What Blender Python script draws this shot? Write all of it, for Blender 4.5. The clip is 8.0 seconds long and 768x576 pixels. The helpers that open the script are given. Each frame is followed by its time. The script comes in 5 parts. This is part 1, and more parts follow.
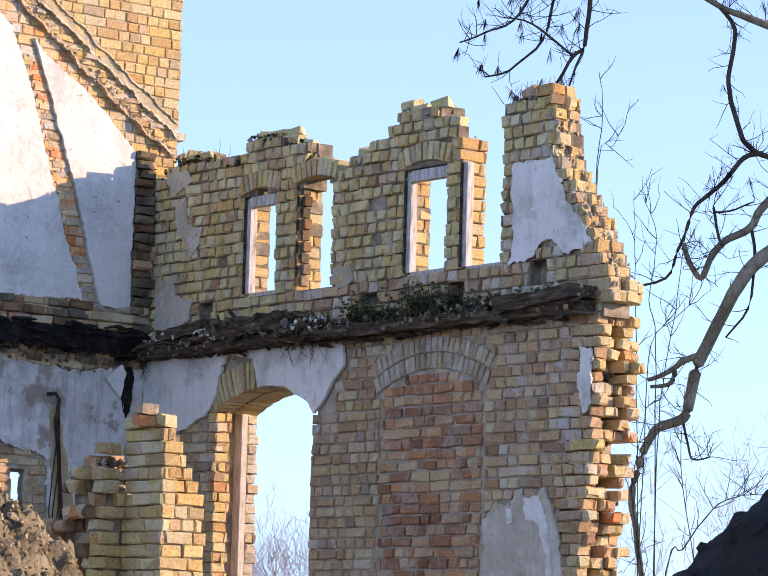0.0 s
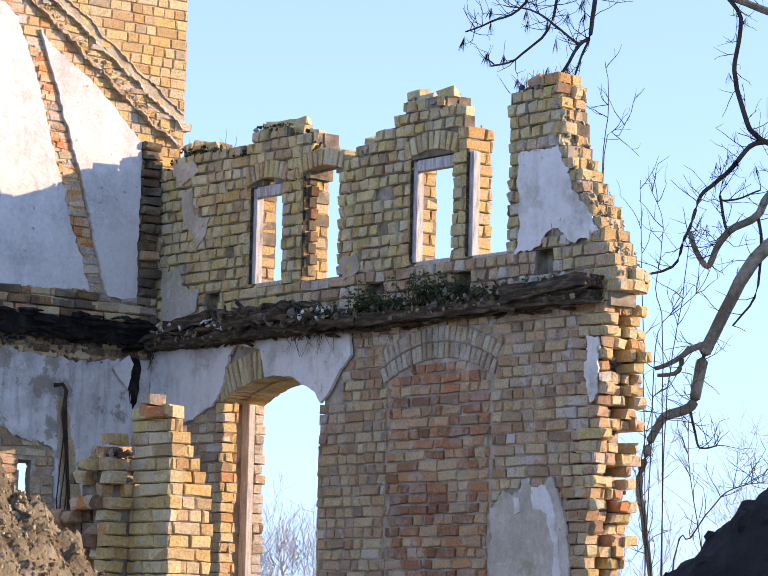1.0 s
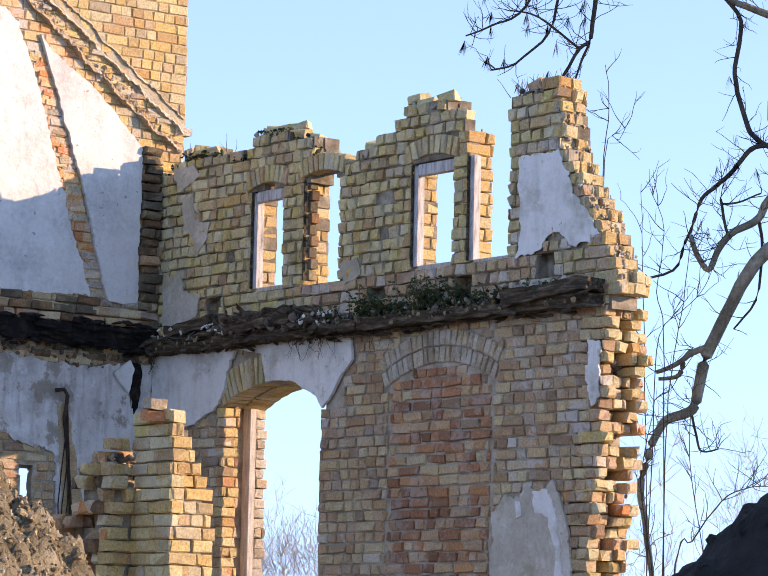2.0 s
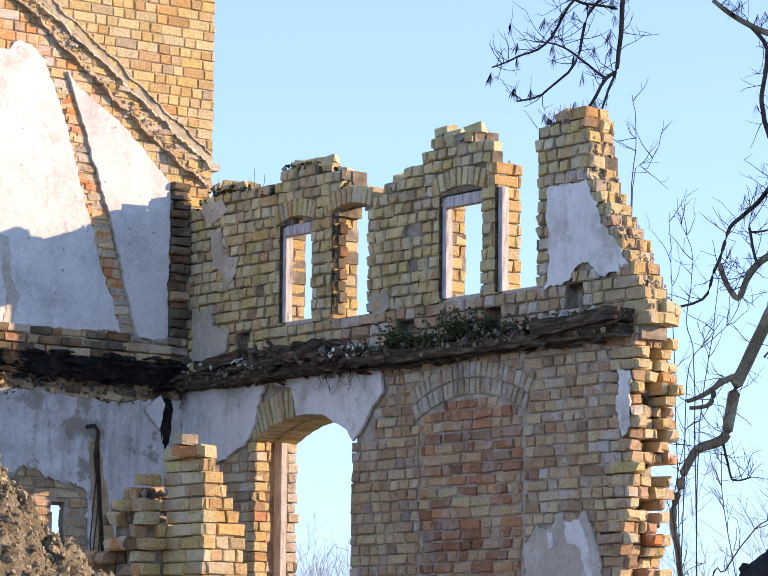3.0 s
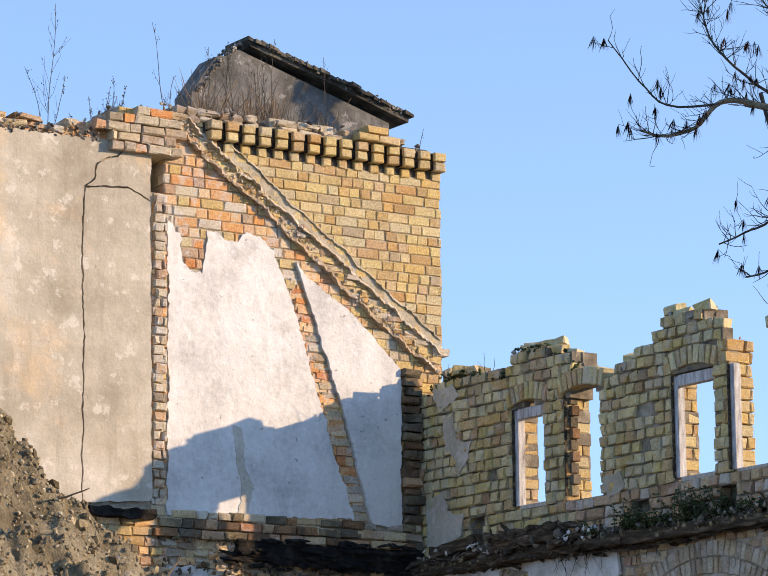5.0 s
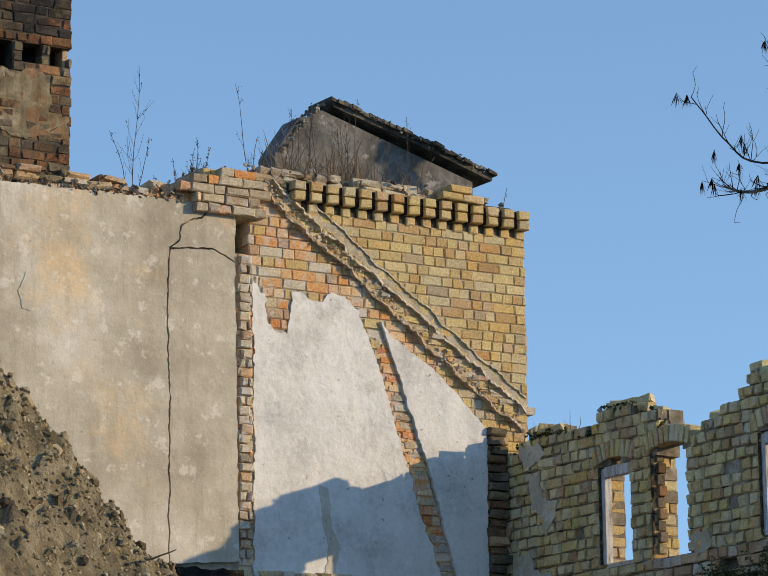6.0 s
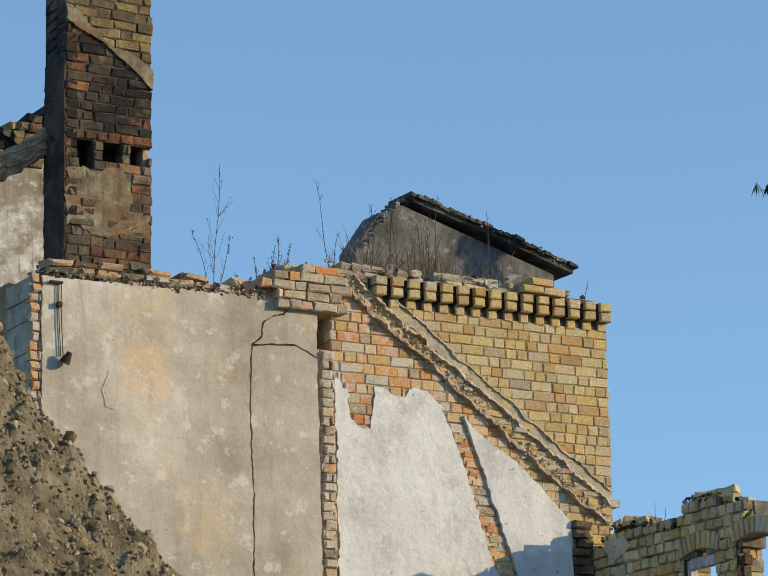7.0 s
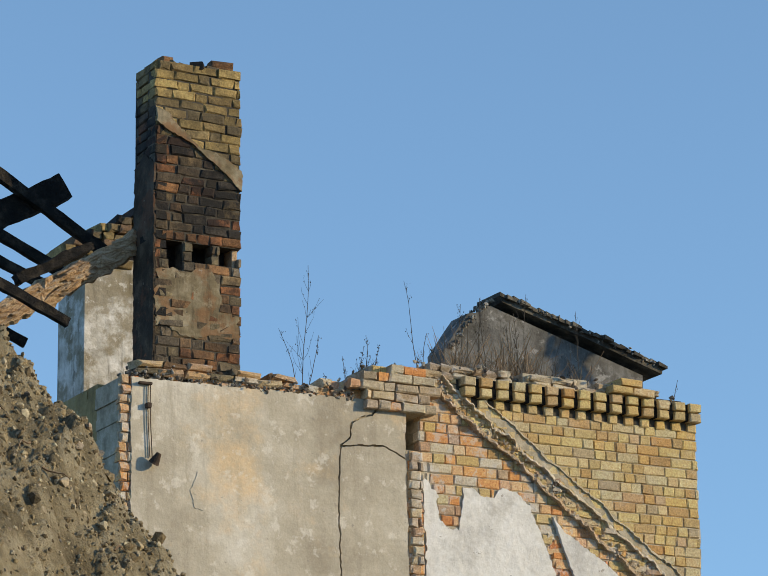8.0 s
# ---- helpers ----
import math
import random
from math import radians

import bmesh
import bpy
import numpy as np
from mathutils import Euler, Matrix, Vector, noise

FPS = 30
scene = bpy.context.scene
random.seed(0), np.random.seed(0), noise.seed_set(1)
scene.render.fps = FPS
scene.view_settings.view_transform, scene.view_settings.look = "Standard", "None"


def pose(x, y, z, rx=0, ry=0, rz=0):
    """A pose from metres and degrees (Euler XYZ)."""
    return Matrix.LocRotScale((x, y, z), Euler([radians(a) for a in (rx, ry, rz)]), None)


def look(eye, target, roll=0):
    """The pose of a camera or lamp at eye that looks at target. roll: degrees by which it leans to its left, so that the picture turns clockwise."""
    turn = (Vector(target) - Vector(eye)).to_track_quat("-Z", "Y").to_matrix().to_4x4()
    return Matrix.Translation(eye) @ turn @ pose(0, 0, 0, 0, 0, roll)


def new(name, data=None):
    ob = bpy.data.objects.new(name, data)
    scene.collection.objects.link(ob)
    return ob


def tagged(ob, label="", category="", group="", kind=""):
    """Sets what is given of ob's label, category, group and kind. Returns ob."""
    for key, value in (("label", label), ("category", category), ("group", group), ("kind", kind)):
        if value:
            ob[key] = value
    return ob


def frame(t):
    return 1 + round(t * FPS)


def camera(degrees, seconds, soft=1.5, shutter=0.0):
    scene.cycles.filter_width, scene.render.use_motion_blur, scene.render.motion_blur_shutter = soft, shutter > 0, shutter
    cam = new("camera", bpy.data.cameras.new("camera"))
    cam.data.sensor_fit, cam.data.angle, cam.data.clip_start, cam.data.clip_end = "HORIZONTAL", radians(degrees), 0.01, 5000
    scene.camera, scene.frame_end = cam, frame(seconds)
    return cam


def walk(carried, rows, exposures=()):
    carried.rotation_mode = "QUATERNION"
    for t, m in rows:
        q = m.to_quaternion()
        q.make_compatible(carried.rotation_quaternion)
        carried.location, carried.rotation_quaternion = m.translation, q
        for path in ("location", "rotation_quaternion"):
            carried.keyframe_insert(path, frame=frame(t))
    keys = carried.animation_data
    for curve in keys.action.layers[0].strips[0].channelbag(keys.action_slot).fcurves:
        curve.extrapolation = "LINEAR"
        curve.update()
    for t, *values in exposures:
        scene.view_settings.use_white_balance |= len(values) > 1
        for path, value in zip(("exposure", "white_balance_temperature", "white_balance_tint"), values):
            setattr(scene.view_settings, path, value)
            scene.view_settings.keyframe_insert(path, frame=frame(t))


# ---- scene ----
# A ruined brick house: the shaded wall stands in the plane x = 0, the sunlit wall in the plane y = 0,
# and they meet in the inner corner at the origin. The camera stands on the ground and turns.
cam = camera(14.0, 8.0, soft=1.0)
EYE = (-14.44, -21.5, 1.6)
# seconds, heading (left of +y), degrees up, lean
TURNS = [
    (0.0, -38.228, 6.922, 1.535),
    (0.5, -38.172, 6.839, 1.456),
    (1.0, -38.110, 6.731, 1.330),
    (2.5, -38.000, 7.044, 1.000),
    (3.0, -37.543, 7.398, 0.534),
    (3.5, -36.048, 7.921, 0.358),
    (4.0, -34.473, 8.956, -0.119),
    (4.5, -33.868, 10.042, -0.401),
    (6.0, -31.701, 11.862, -0.705),
    (6.5, -30.965, 12.718, -0.979),
    (7.0, -30.194, 13.618, -1.160),
    (7.5, -29.455, 14.486, -0.885),
    (8.0, -28.551, 15.491, -0.810),
]
walk(cam, [(t, pose(*EYE, 90 + up, 0, head) @ pose(0, 0, 0, 0, 0, lean)) for t, head, up, lean in TURNS],
     exposures=[(0.0, 1.79, 7900, 26), (4.6, 1.66, 7800, 20), (5.9, 0.88, 7600, 8), (8.0, 0.89, 7500, 3)])

# ---- sky and sun: a low winter sun from behind the camera's right ----
SUN_FROM = Vector((1.265, -1.0, 0.40))
world = bpy.data.worlds.new("sky")
scene.world = world
world.use_nodes = True
wn = world.node_tree
sky = wn.nodes.new("ShaderNodeTexSky")
sky.sky_type = "NISHITA"
sky.sun_disc = False
sky.sun_elevation = math.atan2(SUN_FROM.z, SUN_FROM.xy.length)
sky.sun_rotation = math.atan2(SUN_FROM.x, SUN_FROM.y)
sky.altitude, sky.air_density, sky.dust_density, sky.ozone_density = 5000, 1.4, 0.0, 3.3
# the lookup is lifted and squeezed, so low sky takes tones from higher up
lift, place_in_sky = wn.nodes.new("ShaderNodeMapping"), wn.nodes.new("ShaderNodeTexCoord")
lift.inputs["Location"].default_value = (0, 0, 0.13)
lift.inputs["Scale"].default_value = (1, 1, 0.7)
wn.links.new(place_in_sky.outputs["Generated"], lift.inputs["Vector"])
wn.links.new(lift.outputs["Vector"], sky.inputs["Vector"])
wn.nodes["Background"].inputs["Strength"].default_value = 0.15
wn.links.new(sky.outputs["Color"], wn.nodes["Background"].inputs["Color"])
sun = new("sun", bpy.data.lights.new("sun", "SUN"))
sun.data.energy, sun.data.angle, sun.data.color = 2.05, radians(0.55), (1.0, 0.82, 0.60)
sun.matrix_world = look(SUN_FROM * 40, (0, 0, 0))


# ---- materials ----
def shader(name, rough=0.9):
    m = bpy.data.materials.new(name)
    m.use_nodes = True
    nt = m.node_tree
    b = nt.nodes["Principled BSDF"]
    b.inputs["Roughness"].default_value = rough
    b.inputs["Specular IOR Level"].default_value = 0.25
    return m, nt, b


def node(nt, kind, **inputs):
    n = nt.nodes.new(kind)
    for k, v in inputs.items():
        n.inputs[k.replace("_", " ")].default_value = v
    return n


def ramp(nt, fac, stops, constant=False):
    r = nt.nodes.new("ShaderNodeValToRGB")
    el = r.color_ramp.elements
    if constant:
        r.color_ramp.interpolation = "CONSTANT"
    while len(el) < len(stops):
        el.new(0.5)
    for e, (p, c) in zip(el, stops):
        e.position = p
        e.color = (*c, 1) if len(c) == 3 else c
    nt.links.new(fac, r.inputs["Fac"])
    return r.outputs["Color"]


def grain(nt, scale, detail=6.0, rough=0.6, stretch=None, kind="ShaderNodeTexNoise"):
    geo = nt.nodes.new("ShaderNodeNewGeometry")
    vec = geo.outputs["Position"]
    if stretch:
        mp = nt.nodes.new("ShaderNodeMapping")
        mp.inputs["Scale"].default_value = stretch
        nt.links.new(vec, mp.inputs["Vector"])
        vec = mp.outputs["Vector"]
    n = nt.nodes.new(kind)
    n.inputs["Scale"].default_value = scale
    if kind == "ShaderNodeTexNoise":
        n.inputs["Detail"].default_value = detail
        n.inputs["Roughness"].default_value = rough
    nt.links.new(vec, n.inputs["Vector"])
    return n.outputs[0]


def blend(nt, fac, a, b, mode="MIX"):
    m = nt.nodes.new("ShaderNodeMix")
    m.data_type, m.blend_type = "RGBA", mode
    for sock, v in ((m.inputs["Factor"], fac), (m.inputs["A"], a), (m.inputs["B"], b)):
        if isinstance(v, (int, float)):
            sock.default_value = v
        elif isinstance(v, tuple):
            sock.default_value = (*v, 1)
        else:
            nt.links.new(v, sock)
    return m.outputs["Result"]


def relief(nt, b, height, strength, distance=0.01):
    bp = node(nt, "ShaderNodeBump", Strength=strength, Distance=distance)
    nt.links.new(height, bp.inputs["Height"])
    nt.links.new(bp.outputs["Normal"], b.inputs["Normal"])


def piece_random(nt):
    """One random number for each piece, whether it is an object or an island of a mesh."""
    oi, geo = nt.nodes.new("ShaderNodeObjectInfo"), nt.nodes.new("ShaderNodeNewGeometry")
    add, fr = nt.nodes.new("ShaderNodeMath"), nt.nodes.new("ShaderNodeMath")
    fr.operation = "FRACT"
    nt.links.new(oi.outputs["Random"], add.inputs[0])
    nt.links.new(geo.outputs["Random Per Island"], add.inputs[1])
    nt.links.new(add.outputs[0], fr.inputs[0])
    return fr.outputs[0]


def scaled(nt, value, factor):
    m = nt.nodes.new("ShaderNodeMath")
    m.operation = "MULTIPLY"
    m.inputs[1].default_value = factor
    nt.links.new(value, m.inputs[0])
    return m.outputs[0]


def brick_material(name, colours, dirt=(0.10, 0.09, 0.075), dirt_amount=0.5, moss=0.0, lime=0.0, soot=0.0):
    """Fired clay: one colour for each piece, then grain, pits, stains, lime smears and soot."""
    m, nt, b = shader(name, 0.93)
    n = len(colours)
    rnd = piece_random(nt)
    col = ramp(nt, rnd, [(i / n, c) for i, c in enumerate(colours)], constant=True)
    tone = nt.nodes.new("ShaderNodeMath")
    tone.operation = "MULTIPLY_ADD"
    tone.inputs[1].default_value, tone.inputs[2].default_value = 37.0, 0.31
    nt.links.new(rnd, tone.inputs[0])
    wrap = nt.nodes.new("ShaderNodeMath")
    wrap.operation = "FRACT"
    nt.links.new(tone.outputs[0], wrap.inputs[0])
    col = blend(nt, 0.75, col, ramp(nt, wrap.outputs[0], [(0.0, (0.30, 0.30, 0.31)), (0.35, (0.47, 0.46, 0.45)), (1.0, (0.60, 0.59, 0.57))]), "OVERLAY")
    fine = grain(nt, 60, 8, 0.65)
    col = blend(nt, 0.75, col, ramp(nt, fine, [(0.3, (0.28, 0.26, 0.23)), (0.55, (0.60, 0.58, 0.56)), (0.75, (0.85, 0.84, 0.82))]), "OVERLAY")
    stain = ramp(nt, grain(nt, 5.0, 8, 0.72), [(0.42, (0, 0, 0)), (0.62, (1, 1, 1))])
    col = blend(nt, scaled(nt, stain, dirt_amount), col, dirt)
    pits = ramp(nt, grain(nt, 34, 5, 0.75), [(0.60, (0, 0, 0)), (0.68, (1, 1, 1))])
    col = blend(nt, scaled(nt, pits, 0.55), col, dirt)
    for amount, tint, scale, lo, hi in ((moss, (0.24, 0.21, 0.07), 2.3, 0.48, 0.60), (lime, (0.63, 0.59, 0.53), 4.1, 0.52, 0.56), (soot, (0.02, 0.019, 0.018), 2.6, 0.42, 0.52)):
        if amount:
            col = blend(nt, scaled(nt, ramp(nt, grain(nt, scale, 9, 0.75), [(lo, (0, 0, 0)), (hi, (1, 1, 1))]), amount), col, tint)
    nt.links.new(col, b.inputs["Base Color"])
    relief(nt, b, grain(nt, 45, 9, 0.75), 0.85, 0.02)
    return m


def plaster_material(name, dark, mid, light, patch, pits=(0.30, 0.27, 0.23), patch_at=(0.56, 0.62), scale=1.6, streak=0.35, hollow=0.03, patch_scale=2.6, speckle=0.6):
    """Old plaster: broad blotches, worn skin, run-down streaks, pin holes and an uneven trowelled face."""
    m, nt, b = shader(name, 0.92)
    col = ramp(nt, grain(nt, scale, 9, 0.66), [(0.30, dark), (0.5, mid), (0.68, light)])
    col = blend(nt, scaled(nt, ramp(nt, grain(nt, patch_scale, 9, 0.68), [(patch_at[0], (0, 0, 0)), (patch_at[1], (1, 1, 1))]), 0.75), col, patch)
    col = blend(nt, scaled(nt, ramp(nt, grain(nt, 3.0, 7, 0.7, (3.2, 3.2, 0.35)), [(0.52, (0, 0, 0)), (0.70, (1, 1, 1))]), streak), col, dark)
    col = blend(nt, scaled(nt, ramp(nt, grain(nt, 6.0, 8, 0.7), [(0.57, (0, 0, 0)), (0.62, (1, 1, 1))]), 0.5), col, light)
    col = blend(nt, speckle, col, ramp(nt, grain(nt, 28, 9, 0.75), [(0.3, (0.36, 0.36, 0.36)), (0.7, (0.66, 0.66, 0.66))]), "OVERLAY")
    holes = ramp(nt, grain(nt, 17, 3, 0.6), [(0.685, (0, 0, 0)), (0.72, (1, 1, 1))])
    col = blend(nt, scaled(nt, holes, 0.8), col, pits)
    nt.links.new(col, b.inputs["Base Color"])
    rough = node(nt, "ShaderNodeBump", Strength=0.7, Distance=hollow)
    nt.links.new(grain(nt, 4.5, 8, 0.62), rough.inputs["Height"])
    fine = node(nt, "ShaderNodeBump", Strength=0.5, Distance=0.008)
    nt.links.new(grain(nt, 30, 8, 0.7), fine.inputs["Height"])
    nt.links.new(rough.outputs["Normal"], fine.inputs["Normal"])
    nt.links.new(fine.outputs["Normal"], b.inputs["Normal"])
    return m


def plain_material(name, dark, mid, light, scale=6.0, fine=50.0, bump=0.5, rough=0.92, stretch=None, dist=0.01, spots=None):
    m, nt, b = shader(name, rough)
    col = ramp(nt, grain(nt, scale, 8, 0.62, stretch), [(0.28, dark), (0.5, mid), (0.72, light)])
    col = blend(nt, 0.5, col, ramp(nt, grain(nt, fine, 8, 0.7), [(0.3, (0.32, 0.32, 0.32)), (0.7, (0.68, 0.68, 0.68))]), "OVERLAY")
    if spots:
        tint, sc, lo, hi = spots
        col = blend(nt, ramp(nt, grain(nt, sc, 6, 0.6), [(lo, (0, 0, 0)), (hi, (1, 1, 1))]), col, tint)
    nt.links.new(col, b.inputs["Base Color"])
    relief(nt, b, grain(nt, fine, 9, 0.7), bump, dist)
    return m


YELLOW = brick_material("yellow_brick", [(0.60, 0.44, 0.20), (0.63, 0.48, 0.235), (0.58, 0.41, 0.18), (0.65, 0.51, 0.285), (0.60, 0.46, 0.225), (0.56, 0.43, 0.215), (0.64, 0.44, 0.18), (0.55, 0.46, 0.285)], dirt_amount=0.12, lime=0.12)
OLD_YELLOW = brick_material("old_yellow_brick", [(0.70, 0.54, 0.25), (0.74, 0.60, 0.32), (0.62, 0.48, 0.25), (0.78, 0.66, 0.40), (0.70, 0.53, 0.22), (0.64, 0.54, 0.33), (0.72, 0.56, 0.28), (0.66, 0.46, 0.24), (0.76, 0.63, 0.36), (0.58, 0.48, 0.30), (0.74, 0.62, 0.36)], dirt_amount=0.25, moss=0.35, lime=0.35)
CHIM_YELLOW = brick_material("smoky_yellow_brick", [(0.42, 0.31, 0.13), (0.50, 0.37, 0.16), (0.30, 0.23, 0.12), (0.54, 0.40, 0.17), (0.24, 0.19, 0.11), (0.40, 0.29, 0.13)], dirt_amount=0.5, dirt=(0.06, 0.05, 0.035), soot=0.4)
BURNT = brick_material("burnt_orange_brick", [(0.38, 0.17, 0.08), (0.30, 0.18, 0.095), (0.26, 0.19, 0.11), (0.40, 0.20, 0.09), (0.20, 0.15, 0.10)], dirt_amount=0.75, dirt=(0.05, 0.04, 0.03), soot=0.6)
SMOKY_AND_SHADE = brick_material("smoky_brick", [(0.30, 0.19, 0.11), (0.24, 0.19, 0.12), (0.36, 0.20, 0.10), (0.22, 0.18, 0.13), (0.34, 0.28, 0.17)], dirt_amount=0.6, dirt=(0.07, 0.06, 0.045), soot=0.4)
MIXED = brick_material("weathered_brick", [(0.46, 0.29, 0.17), (0.60, 0.45, 0.26), (0.50, 0.32, 0.19), (0.62, 0.49, 0.31), (0.56, 0.40, 0.23), (0.44, 0.31, 0.20), (0.60, 0.46, 0.27), (0.53, 0.35, 0.19), (0.58, 0.43, 0.26)], dirt_amount=0.25, dirt=(0.20, 0.16, 0.12), lime=0.22)
RED = brick_material("red_brick", [(0.52, 0.24, 0.12), (0.44, 0.21, 0.11), (0.37, 0.17, 0.09), (0.58, 0.34, 0.19), (0.58, 0.29, 0.14), (0.34, 0.17, 0.10), (0.60, 0.40, 0.24)], dirt_amount=0.25, lime=0.3)
ORANGE = brick_material("orange_brick", [(0.70, 0.35, 0.15), (0.71, 0.44, 0.24), (0.67, 0.31, 0.12), (0.72, 0.52, 0.34), (0.70, 0.47, 0.28), (0.68, 0.39, 0.19)], dirt_amount=0.06, lime=0.6)
SOOTED_AND_SHADE = brick_material("sooted_brick", [(0.22, 0.10, 0.055), (0.12, 0.085, 0.06), (0.28, 0.11, 0.055), (0.07, 0.06, 0.05), (0.16, 0.12, 0.07), (0.05, 0.045, 0.04)], dirt_amount=0.6, dirt=(0.04, 0.036, 0.03), soot=0.9)
LIMED = brick_material("limewashed_brick", [(0.56, 0.38, 0.24), (0.60, 0.50, 0.37), (0.58, 0.45, 0.30), (0.62, 0.54, 0.43)], dirt_amount=0.2, dirt=(0.22, 0.18, 0.14), lime=0.75)
PALE = brick_material("pale_brick", [(0.54, 0.46, 0.34), (0.60, 0.52, 0.40), (0.46, 0.38, 0.27), (0.56, 0.45, 0.30)], dirt_amount=0.3, lime=0.4)
MORTAR = plain_material("mortar", (0.26, 0.22, 0.155), (0.44, 0.38, 0.28), (0.58, 0.52, 0.42), 9, 60, 0.9)
OLD_MORTAR = plain_material("grey_mortar", (0.06, 0.05, 0.038), (0.24, 0.20, 0.145), (0.48, 0.43, 0.34), 6, 50, 1.0)
PALE_MORTAR = plain_material("pale_mortar", (0.20, 0.155, 0.11), (0.42, 0.35, 0.265), (0.58, 0.51, 0.42), 7, 50, 1.0)
WHITE = plaster_material("white_lime_plaster", (0.46, 0.44, 0.41), (0.67, 0.645, 0.595), (0.76, 0.74, 0.70), (0.50, 0.475, 0.43), patch_at=(0.57, 0.68), streak=0.3, speckle=0.75)
GREY = plaster_material("grey_plaster", (0.29, 0.245, 0.18), (0.49, 0.435, 0.34), (0.74, 0.69, 0.60), (0.74, 0.52, 0.29), patch_at=(0.52, 0.66), scale=0.8, streak=0.45, hollow=0.02, patch_scale=0.9, speckle=0.3)
ROUGH_PLASTER = plaster_material("rough_grey_plaster", (0.36, 0.31, 0.23), (0.50, 0.45, 0.36), (0.66, 0.61, 0.53), (0.38, 0.33, 0.20))
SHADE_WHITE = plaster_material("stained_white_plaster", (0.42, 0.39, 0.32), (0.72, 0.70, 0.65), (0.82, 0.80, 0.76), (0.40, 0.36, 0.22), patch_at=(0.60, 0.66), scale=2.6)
ROOM_WHITE = plaster_material("dirty_room_plaster", (0.24, 0.21, 0.17), (0.60, 0.58, 0.54), (0.80, 0.79, 0.77), (0.28, 0.22, 0.16), patch_at=(0.54, 0.58), scale=1.4, streak=0.6)
TIMBER_AND_SHADE = plain_material("dark_rotten_timber", (0.025, 0.018, 0.012), (0.095, 0.068, 0.043), (0.28, 0.215, 0.145), 9, 60, 1.0, stretch=(4, 0.6, 4), dist=0.03)
CHARRED_AND_SHADE = plain_material("charred_timber", (0.006, 0.006, 0.006), (0.016, 0.014, 0.012), (0.07, 0.055, 0.04), 9, 60, 1.0, dist=0.03)
GREYWOOD = plain_material("grey_weathered_wood", (0.30, 0.25, 0.20), (0.54, 0.47, 0.39), (0.72, 0.65, 0.56), 10, 70, 0.8, stretch=(5, 5, 0.6))
PAINTED = plain_material("flaking_painted_wood", (0.22, 0.20, 0.185), (0.52, 0.50, 0.48), (0.74, 0.73, 0.71), 12, 80, 0.8, stretch=(3, 3, 0.5))
SOOT_AND_SHADE = plain_material("sooty_mortar", (0.035, 0.03, 0.025), (0.075, 0.065, 0.05), (0.15, 0.13, 0.10), 10, 60, 1.0)
EARTH = plain_material("dry_earth", (0.10, 0.078, 0.045), (0.34, 0.275, 0.165), (0.54, 0.46, 0.315), 5, 26, 1.0, dist=0.06)
SHADED_EARTH = plain_material("dark_earth", (0.02, 0.018, 0.015), (0.04, 0.035, 0.03), (0.07, 0.06, 0.05), 5, 25, 1.0, dist=0.03)
GROUND = plain_material("trampled_ground", (0.09, 0.075, 0.05), (0.15, 0.13, 0.09), (0.22, 0.19, 0.13), 1.5, 12, 0.8, dist=0.03)
RUBBLE = brick_material("rubble", [(0.30, 0.27, 0.22), (0.20, 0.17, 0.14), (0.42, 0.40, 0.36), (0.14, 0.12, 0.10), (0.25, 0.20, 0.15)], dirt_amount=0.4)
CLOD = brick_material("earth_clods", [(0.35, 0.28, 0.165), (0.43, 0.355, 0.225), (0.23, 0.18, 0.105), (0.55, 0.475, 0.335), (0.14, 0.108, 0.064), (0.38, 0.31, 0.19)], dirt_amount=0.4, dirt=(0.10, 0.076, 0.045))
SLATE = plain_material("grey_roof_slab", (0.02, 0.018, 0.015), (0.075, 0.068, 0.055), (0.24, 0.215, 0.17), 6, 40, 0.9)
DIRTY_WHITE = plaster_material("streaked_white_plaster", (0.09, 0.075, 0.05), (0.48, 0.45, 0.39), (0.76, 0.73, 0.68), (0.22, 0.175, 0.10), patch_at=(0.47, 0.56), scale=2.2, streak=0.85)
BARK = plain_material("grey_bark", (0.10, 0.085, 0.058), (0.23, 0.20, 0.14), (0.40, 0.36, 0.27), 5, 40, 0.9, dist=0.02)
TWIG = plain_material("dark_twigs", (0.035, 0.028, 0.022), (0.06, 0.05, 0.04), (0.10, 0.085, 0.065), 8, 60, 0.4)
HAZED_TWIG = plain_material("far_twigs", (0.30, 0.26, 0.23), (0.36, 0.32, 0.28), (0.44, 0.39, 0.35), 2, 20, 0.2)
SEEDS = plain_material("dry_seed_clusters", (0.06, 0.03, 0.022), (0.10, 0.05, 0.035), (0.15, 0.08, 0.05), 20, 80, 0.4)
MOSS = plain_material("moss_and_weeds", (0.02, 0.03, 0.01), (0.045, 0.06, 0.02), (0.09, 0.10, 0.035), 9, 60, 0.8)
WEED = plain_material("dry_weed_stalks", (0.14, 0.09, 0.05), (0.22, 0.15, 0.09), (0.32, 0.24, 0.15), 6, 40, 0.3)
IRON = plain_material("rusty_iron", (0.02, 0.014, 0.01), (0.05, 0.032, 0.022), (0.10, 0.06, 0.04), 12, 70, 0.7, rough=0.7)

# ---- tools for building ----
rng = random.Random(7)


def mesh_of(name, verts, faces, material, smooth=False):
    me = bpy.data.meshes.new(name)
    me.from_pydata([tuple(v) for v in verts], [], faces)
    me.materials.append(material)
    if smooth:
        me.polygons.foreach_set("use_smooth", [True] * len(me.polygons))
    me.update()
    return me


